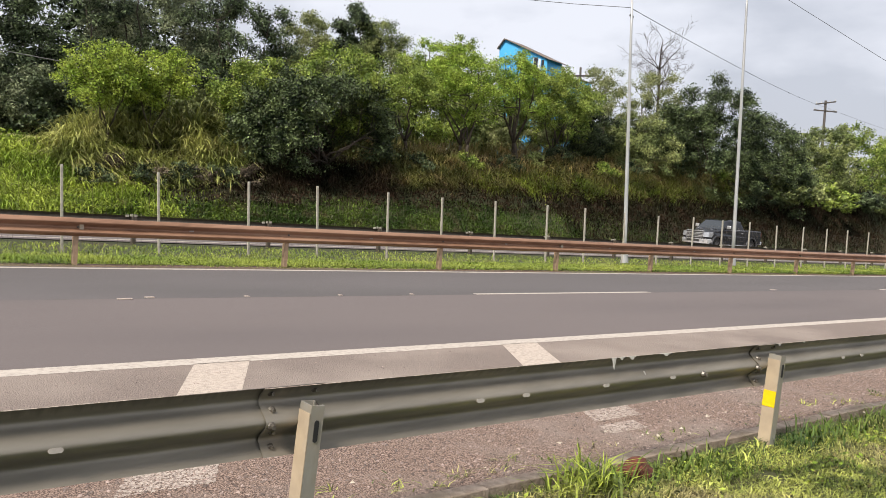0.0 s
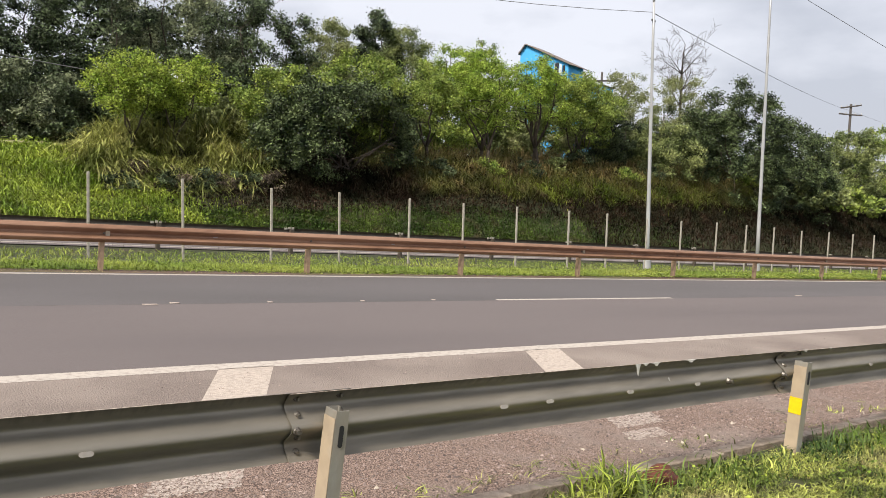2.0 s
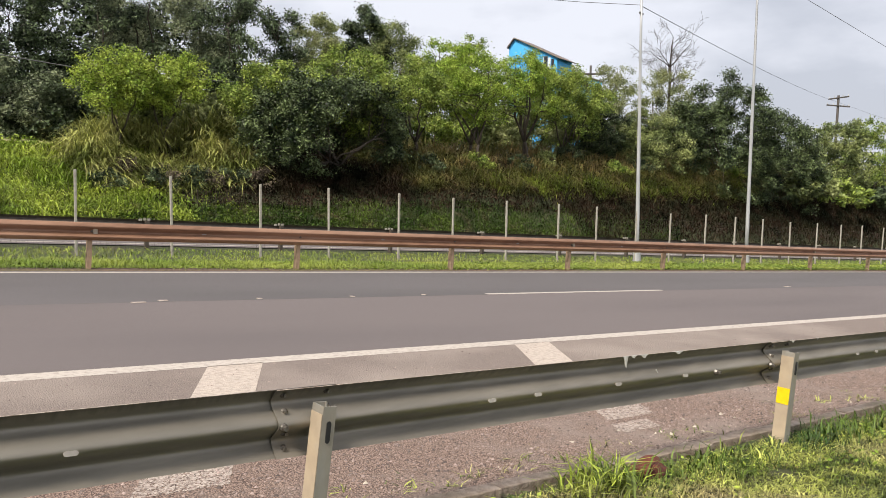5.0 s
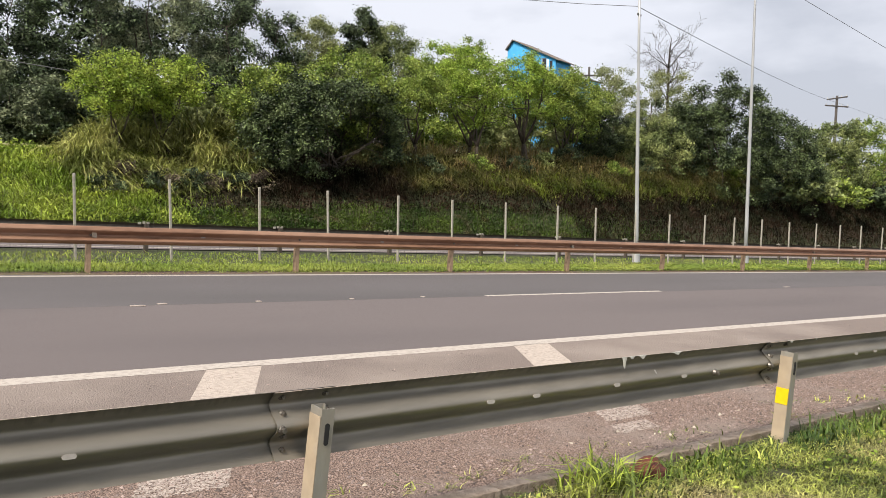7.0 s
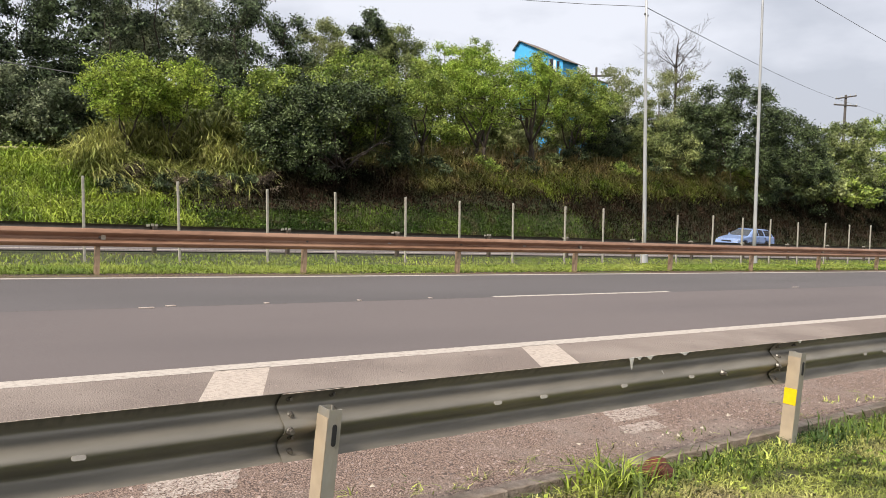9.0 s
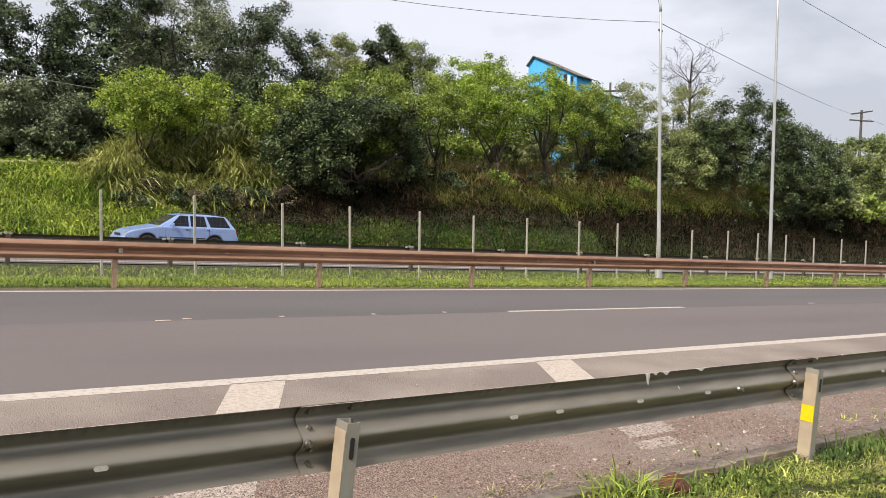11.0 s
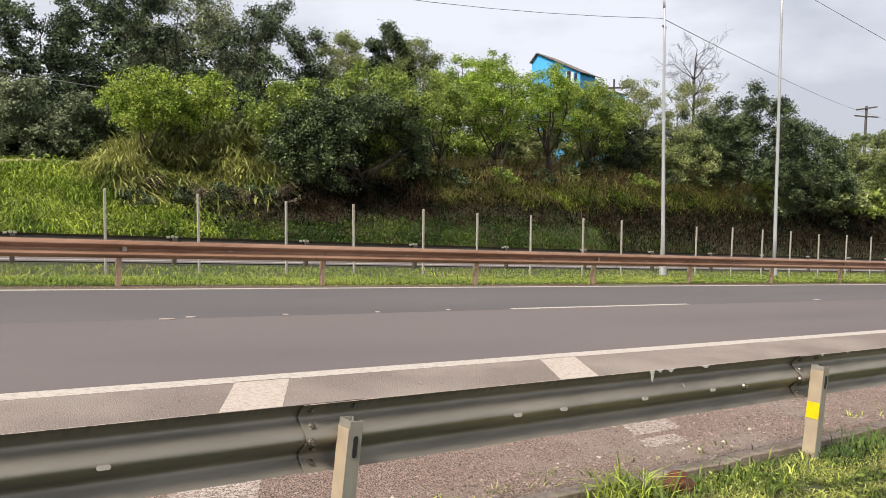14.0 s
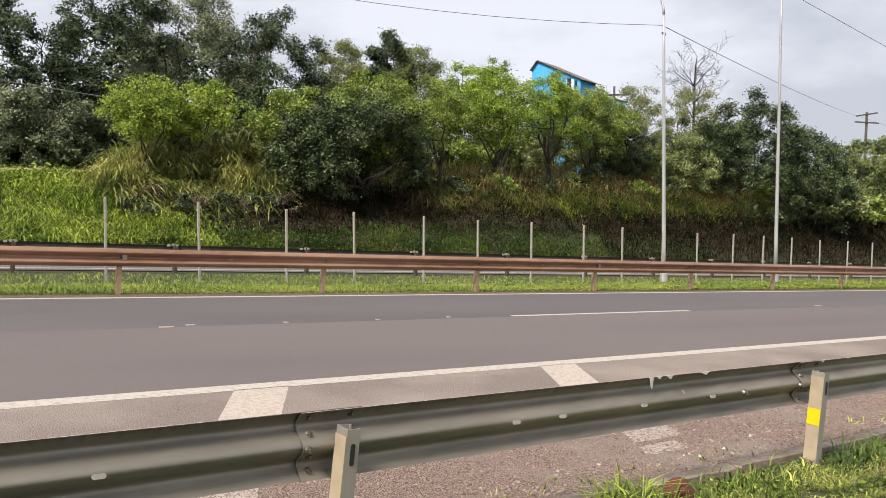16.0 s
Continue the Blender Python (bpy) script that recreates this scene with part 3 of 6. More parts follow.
def fence():
    ob = thing("fence", "median fence of slim concrete posts with thin wire mesh", "fence")
    rnd = random.Random(9)
    for i, x in enumerate(FENCE_X):
        h = 1.70 + rnd.uniform(-0.03, 0.04)
        bm = box_bm(0, 0, (h + 0.5) / 2 - 0.5, 0.054, 0.054, h + 0.5, bevel=0.008)
        p = part("post", bm, M_POSTC, ob)
        p.matrix_basis = pose(x, FENCE_Y, zx(x), rnd.uniform(-0.8, 0.8), rnd.uniform(-0.6, 0.8), rnd.uniform(-4, 4))
        if i + 1 < len(FENCE_X):
            x2 = FENCE_X[i + 1]
            lines = []
            n = int((x2 - x) / 0.105)
            for k in range(1, n):
                xx = x + (x2 - x) * k / n + rnd.uniform(-0.015, 0.015)
                lines.append(([(xx, FENCE_Y, zx(xx) - 0.1), (xx + rnd.uniform(-0.02, 0.02), FENCE_Y + rnd.uniform(-0.02, 0.02), zx(xx) + 1.45)], 0.0011))
            for z in (0.05, 0.22, 0.39, 0.56, 0.73, 0.9, 1.07, 1.24, 1.44):
                xm = (x + x2) / 2
                lines.append(([(x, FENCE_Y, zx(x) + z), (xm, FENCE_Y, zx(xm) + z - 0.02), (x2, FENCE_Y, zx(x2) + z)], 0.0011))
            tubes("wire_mesh", lines, M_WIRE, ob, sides=3)


fence()


def street_lamp(x, y, height, lean, label, clamps=True):
    lamp = thing("street_lamp", label, "street lamp", pose(x, y, zx(x) - 0.12, 0, lean, 0), group="street lamps on the median")
    pts, rad = [], []
    for k in range(9):
        z = height * k / 8
        pts.append((0, 0, z))
        rad.append(0.078 - 0.036 * k / 8)
    tubes("pole", [(pts, rad)], M_POLE, lamp, sides=14)
    arm = [(0, 0.0, height - 0.02)]
    for k in range(1, 9):
        a = radians(80) * k / 8
        arm.append((0, 1.3 * (1 - math.cos(a)), height + 1.3 * math.sin(a)))
    arm.append((0, 2.3, height + 1.45))
    tubes("arm", [(arm, [0.043 - 0.001 * k for k in range(len(arm))])], M_POLE, lamp, sides=10)
    bm = box_bm(0, 2.7, height + 1.48, 0.24, 0.8, 0.12, bevel=0.04)
    part("lamp_head", bm, M_POLE, lamp, "grey street lamp head")
    part("base_collar", bmesh_cone(0.15, 0.13, 0.3, (0, 0, 0.15)), M_POLE, lamp)
    if clamps:
        for side, z in ((1, height - 0.66), (-1, height - 0.62)):
            part("cable_clamp", box_bm(side * 0.07, 0, z, 0.06, 0.05, 0.07, bevel=0.01), M_CABLE, lamp, "black cable clamp")
    return lamp


def bmesh_cone(r1, r2, depth, at, seg=14, turn=(0, 0, 0)):
    bm = bmesh.new()
    bmesh.ops.create_cone(bm, cap_ends=True, segments=seg, radius1=r1, radius2=r2, depth=depth, matrix=pose(*at, *turn))
    return bm


street_lamp(23.42, 19.0, 9.35, -2.25, "tall tapered grey street lamp with cables clamped near its top")
street_lamp(30.38, 19.0, 11.7, -1.3, "tall tapered grey street lamp pole on the median", clamps=False)


def cable(points, r, label, sag=0.004):
    pts = []
    for a, b in zip(points, points[1:]):
        a, b = Vector(a), Vector(b)
        for k in range(12):
            u = k / 12
            p = a.lerp(b, u)
            p.z -= 4 * u * (1 - u) * (b - a).length * sag
            pts.append(p)
    pts.append(Vector(points[-1]))
    ob = tubes("overhead_cable", [(pts, r)], M_CABLE, sides=5)
    return tagged(ob, label, "cable")


cable([(23.0 - 0.842 * d, 19.0 + 0.54 * d, 7.43 + 0.0058 * d * d) for d in range(0, 27, 2)], 0.010, "black overhead cable clamped to a street lamp", 0.0)
cable([(23.1, 19.0, 7.4), (97.9, 50.2, 10.5), (160, 62, 9.0)], 0.013, "black overhead cable running to a utility pole")
cable([(21.0, 19.0, 11.25), (60.0, 19.0, 4.9)], 0.011, "black overhead cable crossing the sky", 0.001)
cable([(0.0, 46.0, 7.6), (10.7, 43.7, 6.2), (18.0, 42.0, 6.0)], 0.025, "dark cable hanging in front of the trees")


def utility_pole(x, y, top, height, r, arms, label, turn):
    p = thing("utility_pole", label, "utility pole", pose(x, y, top - height, 0, 0, turn))
    tubes("pole", [([(0, 0, 0), (0, 0, height)], [r * 1.4, r])], M_WOODPOLE, p, sides=8)
    for z, w, tilt in arms:
        a = part("crossarm", box_bm(0, 0, 0, w, 0.14, 0.16, bevel=0.02), M_WOODPOLE, p)
        a.matrix_basis = pose(0, -0.15, z, 0, tilt, 0)
        for u in (-0.45, -0.2, 0.2, 0.45):
            part("insulator", bmesh_cone(0.07, 0.04, 0.22, (u * w, -0.15, z + 0.17 - u * w * math.tan(radians(tilt)) * 1.0), 8), M_POLE, p)
    return p


utility_pole(97.9, 50.2, 11.3, 14, 0.14, ((13.7, 2.3, -8), (12.75, 2.6, 5)), "weathered utility pole with two crossarms above the trees", -55)
utility_pole(57.5, 53.0, 11.4, 12, 0.1, ((11.2, 2.6, 0),), "slim utility pole with one crossarm beside the blue house", -50)


# ---- blue house ----
def house():
    h = thing("house", "bright blue house with a sloping brown roof behind the trees", "house")
    # local: x along the long face (towards the road), y to the back
    m = pose(50.3, 55.6, 2.6, 0, 0, -68)
    h.matrix_basis = m
    L, D, hi, lo = 4.15, 3.5, 10.72, 8.85
    t = 0.2
    def wall(name, pts, th):
        bm = bmesh.new()
        f = [bm.verts.new(p) for p in pts]
        g = [bm.verts.new(Vector(p) + Vector(th)) for p in pts]
        bm.faces.new(f)
        bm.faces.new(g[::-1])
        n = len(pts)
        for i in range(n):
            bm.faces.new((f[i], g[i], g[(i + 1) % n], f[(i + 1) % n]))
        bmesh.ops.recalc_face_normals(bm, faces=bm.faces)
        return part(name, bm, M_BLUE, h)
    wx0, wx1, wz0, wz1 = 2.78, 3.28, 8.05, 9.05
    s = lambda x: hi + (lo - hi) * x / L
    wall("wall", [(-0.55, 0, 0), (wx0, 0, 0), (wx0, 0, s(wx0)), (0, 0, hi), (-0.55, 0, hi - 0.7)], (0, t, 0))
    wall("wall", [(wx1, 0, 0), (L, 0, 0), (L, 0, lo), (wx1, 0, s(wx1))], (0, t, 0))
    wall("wall", [(wx0, 0, 0), (wx1, 0, 0), (wx1, 0, wz0), (wx0, 0, wz0)], (0, t, 0))
    wall("wall", [(wx0, 0, wz1), (wx1, 0, wz1), (wx1, 0, s(wx1)), (wx0, 0, s(wx0))], (0, t, 0))
    wall("wall", [(-0.55, t, 0), (-0.55, D, 0), (-0.55, D, hi - 0.7), (-0.55, t, hi - 0.7)], (t, 0, 0))
    wall("wall", [(L, t, 0), (L, D, 0), (L, D, lo), (L, t, lo)], (-t, 0, 0))
    wall("wall", [(-0.35, D, 0), (L - t, D, 0), (L - t, D, s(L - t)), (0, D, hi), (-0.35, D, hi - 0.45)], (0, -t, 0))
    bm = bmesh.new()
    ang = math.degrees(math.atan2(hi - lo, L))
    box(bm, 0, 0, 0, (L + 0.4) / math.cos(radians(ang)), D + 0.5, 0.06, bevel=0.01, m=pose(L / 2 + 0.19, D / 2, (hi + lo) / 2 - 0.19 * (hi - lo) / L + 0.055, 0, ang, 0))
    box(bm, 0, 0, 0, 1.05, D + 0.5, 0.1, bevel=0.02, m=pose(-0.36, D / 2, hi - 0.4, 0, -math.degrees(math.atan2(0.7, 0.55)), 0))
    part("roof", bm, M_ROOF, h, "thin brown sloping roof")
    w = part("window", box_bm((wx0 + wx1) / 2, 0.12, (wz0 + wz1) / 2, wx1 - wx0, 0.03, wz1 - wz0), M_WINDOW, h, "dark window")
    bm = bmesh.new()
    for a, b, c, d in ((wx0 + 0.03, (wz0 + wz1) / 2, 0.06, wz1 - wz0), (wx1 - 0.03, (wz0 + wz1) / 2, 0.06, wz1 - wz0), ((wx0 + wx1) / 2, wz0 + 0.03, wx1 - wx0 - 0.13, 0.06), ((wx0 + wx1) / 2, wz1 - 0.03, wx1 - wx0 - 0.13, 0.06)):
        box(bm, a, 0.09, b, c, 0.05, d)
    part("frame", bm, M_FRAME, w)
    # open porch bay beside the window
    part("window", box_bm(3.72, -0.004, 8.42, 0.26, 0.01, 0.72), M_WINDOW, h, "narrow dark opening")
    part("pilaster", box_bm(3.43, -0.03, 8.4, 0.2, 0.05, 1.0, bevel=0.01), M_FRAME, h, "white pilaster beside the window")
    # low annexe
    a = thing("annexe", "low blue annexe beside the blue house", "house", pose(55.6, 54.0, 2.6, 0, 0, -68))
    bm = box_bm(1.2, 1.5, 3.7, 2.0, 3.0, 7.4, bevel=0.02)
    part("wall", bm, M_BLUE, a)
    part("roof", box_bm(1.2, 1.5, 7.46, 2.3, 3.4, 0.1, bevel=0.02), M_ROOF, a)


house()


# ---- plants ----
def leaves(name, centres, radii, n, size, mat, rng, parent, squash=0.85, shell=0.55, droop=0.2, spray=0.2, per=18, far=False):
    """Loose leaves gathered into sprays that are spread through lobes."""
    centres, radii = np.asarray(centres), np.asarray(radii)
    w = radii ** 2
    m = max(1, n // per)
    pick = rng.choice(len(centres), m, p=w / w.sum())
    d = rng.normal(size=(m, 3))
    d[:, 2] += 0.25
    d /= np.linalg.norm(d, axis=1)[:, None]
    r = (shell + (1 - shell) * rng.random(m) ** 0.6) * (1 + 0.1 * np.clip(rng.normal(size=m), -2, 1.5))
    c = centres[pick] + d * (radii[pick] * r)[:, None] * np.array([1, 1, squash])
    own = np.repeat(np.arange(m), per)
    n = m * per
    big = (0.6 + 0.8 * rng.random(m))[own][:, None]
    p = c[own] + np.clip(rng.normal(size=(n, 3)), -1.7, 1.7) * np.array([1, 1, 0.6]) * spray * big
    nrm = d[own] * 0.6 + rng.normal(size=(n, 3)) * 0.55 + np.array([0, 0, 0.45])
    nrm /= np.linalg.norm(nrm, axis=1)[:, None]
    a = np.cross(nrm, rng.normal(size=(n, 3)))
    a /= np.linalg.norm(a, axis=1)[:, None] + 1e-9
    a[:, 2] -= droop
    a /= np.linalg.norm(a, axis=1)[:, None]
    b = np.cross(nrm, a)
    ln = size * (0.6 + 0.8 * rng.random(n))[:, None]
    wd = ln * (0.27 + 0.16 * rng.random(n))[:, None]
    if far:
        v = np.stack([p - a * ln * 0.5 - b * wd * 0.9, p - a * ln * 0.35 + b * wd * 0.9, p + a * ln * 0.6], axis=1)
        return quads_mesh(name, v.reshape(-1, 3), 3, mat, parent)
    v = np.stack([p - a * ln * 0.5, p + b * wd + a * ln * 0.05 + nrm * wd * 0.3, p + a * ln * 0.5, p - b * wd + a * ln * 0.05 + nrm * wd * 0.3], axis=1)
    return quads_mesh(name, v.reshape(-1, 3), 4, mat, parent)


def tree(name, label, x, y, top, width, mat, seed, n=14000, crown_low=0.3, low=None, size=0.14, lobes=60, lobe=0.16, bark=M_BARK, shell=0.2, stems=1,
         depth=None, category="tree", twigs=14, spray=0.19, hollow=0.45, under=1.0, cave=None, girth=1.0, per=10, ragged=0.3):
    """A trunk that forks into limbs, and a crown of leaf sprays in many uneven lobes; cave: a hollow (x, y, z, radius) left in the crown."""
    rng = np.random.default_rng(seed)
    base = gz(x, y)
    t = thing(name, label, category, pose(x, y, base - 0.1), group="trees of the grove" if category == "tree" else "shrubs of the bank")
    h = top - base + 0.1
    rx, ry = width / 2, (depth or width) / 2
    low = h * crown_low if low is None else low - base + 0.1
    cz = low + 0.42 * (h - low)
    mean = (rx * ry * (h - low) / 2) ** (1 / 3)
    cen, rad = [], []
    while len(cen) < lobes:
        d = rng.normal(size=3)
        d /= np.linalg.norm(d)
        if d[2] < 0 and rng.random() > under:
            continue
        lump_ = 1.0 + ragged * noise.noise((d[0] * 1.7 + seed, d[1] * 1.7, d[2] * 1.7))
        r = (hollow + (1 - hollow) * rng.random() ** 0.6) * min(1.12, lump_)
        k = lobe * (0.45 + 0.9 * rng.random()) * mean * (0.75 if d[2] < -0.2 else 1.0)
        up = (h - cz - k * 0.6) if d[2] > 0 else (cz - low)
        p = np.array([d[0] * rx * r, d[1] * ry * r, cz + d[2] * up * r])
        if cave and np.linalg.norm(p - np.array(cave[:3])) < cave[3]:
            continue
        cen.append(p)
        rad.append(k)
    lines, nodes = [], []
    r0 = max(0.035, 0.0125 * h) * girth / (1 + 0.2 * (stems - 1))
    fork = max(0.35, low * 0.55)
    for s in range(stems):
        off = np.array([rng.normal() * 0.35 * (stems > 1), rng.normal() * 0.25 * (stems > 1), 0.0])
        tilt = np.array([rng.normal() * 0.16 * fork + 0.5 * off[0], rng.normal() * 0.1 * fork, 0.0])
        trunk = [off + tilt * (k / 4) ** 1.3 + np.array([rng.normal() * 0.03, rng.normal() * 0.03, fork * k / 4]) for k in range(5)]
        trunk[0][2] = 0.0
        lines.append((trunk, [r0 * (1.4, 1.12, 1.0, 0.92, 0.85)[k] for k in range(5)]))
        a0 = rng.random() * 6.28
        for i in range(3 if stems > 1 else 4):
            a = a0 + 2.1 * i + rng.normal() * 0.3
            reach = 0.35 + 0.35 * rng.random()
            tip = np.array([math.cos(a) * rx * reach + trunk[4][0] * 0.5, math.sin(a) * ry * reach, cz + (h - cz) * (0.1 + 0.55 * rng.random())])
            limb = []
            for k in range(7):
                u = k / 6
                bow = np.array([math.cos(a) * rx, math.sin(a) * ry, 0]) * 0.12 * math.sin(math.pi * u)
                q = trunk[4] * (1 - u) + tip * u + bow + (rng.normal(size=3) * 0.035 * mean if 0 < k < 6 else 0)
                limb.append(q)
            lr = [r0 * (0.66 - 0.5 * k / 6) for k in range(7)]
            lines.append((limb, lr))
            nodes += list(zip(limb[1:], lr[1:]))
    for j in rng.permutation(len(cen))[:max(4, twigs * stems)]:
        e = cen[j]
        q, r = min(nodes, key=lambda v: np.linalg.norm(v[0] - e) + 1.5 * max(0.0, v[0][2] - e[2]))
        mid = q * 0.5 + e * 0.5 + np.array([0, 0, -0.1 * np.linalg.norm(e - q) * rng.random()]) + rng.normal(size=3) * 0.05
        lines.append(([q, q * 0.7 + mid * 0.3 + rng.normal(size=3) * 0.03, mid, e], [r * 0.7, r * 0.6, r * 0.45, 0.008]))
    tubes("trunk", lines, bark, t, sides=5)
    leaves("crown", cen, rad, n, size, mat, rng, t, shell=shell, spray=spray, per=per, far=y > 40.2 or x > 43)
    return t


def bare_tree(x, y, top, low):
    """A leafless tree: a straight trunk, limbs fanning out into fine twigs."""
    rng = np.random.default_rng(77)
    base = gz(x, y)
    t = thing("bare_tree", "leafless tree with fine grey-brown twigs", "tree", pose(x, y, base - 0.1))
    lines = []
    fork = low - base

    def grow(p, d, length, r, level):
        pts, rr = [p], [r]
        q, dd = p.copy(), d.copy()
        for k in range(4):
            dd = dd + rng.normal(size=3) * 0.13
            dd[2] += 0.03
            dd /= np.linalg.norm(dd)
            q = q + dd * length / 4
            pts.append(q.copy())
            rr.append(max(0.008, r * (1 - 0.16 * (k + 1))))
        lines.append((pts, rr))
        if level < 4:
            for j in range(4):
                k = 1 + j
                turn = rng.normal(size=3)
                turn -= dd * (turn @ dd)
                turn /= np.linalg.norm(turn)
                a = radians(rng.uniform(28, 58))
                nd = dd * math.cos(a) + turn * math.sin(a)
                nd[2] += 0.04
                nd /= np.linalg.norm(nd)
                grow(pts[k], nd, length * rng.uniform(0.5, 0.68), max(0.011, rr[k] * 0.55), level + 1)

    trunk = [np.array([0.06 * math.sin(k), 0.05 * math.cos(2 * k), fork * k / 6]) for k in range(7)]
    lines.append((trunk, [0.17 - 0.012 * k for k in range(7)]))
    for i in range(11):
        a = 2 * math.pi * i / 5.5 + rng.uniform(-0.3, 0.3)
        e = radians(rng.uniform(25, 68))
        k = 4 + i % 3
        grow(trunk[k], np.array([math.cos(a) * math.cos(e), math.sin(a) * math.cos(e), math.sin(e)]), (top - low) * rng.uniform(0.36, 0.5), 0.055, 1)
    grow(trunk[6], np.array([0.05, 0, 1.0]), (top - low) * 0.52, 0.09, 1)
    tubes("trunk", lines, M_BARK, t, sides=3)
    return t


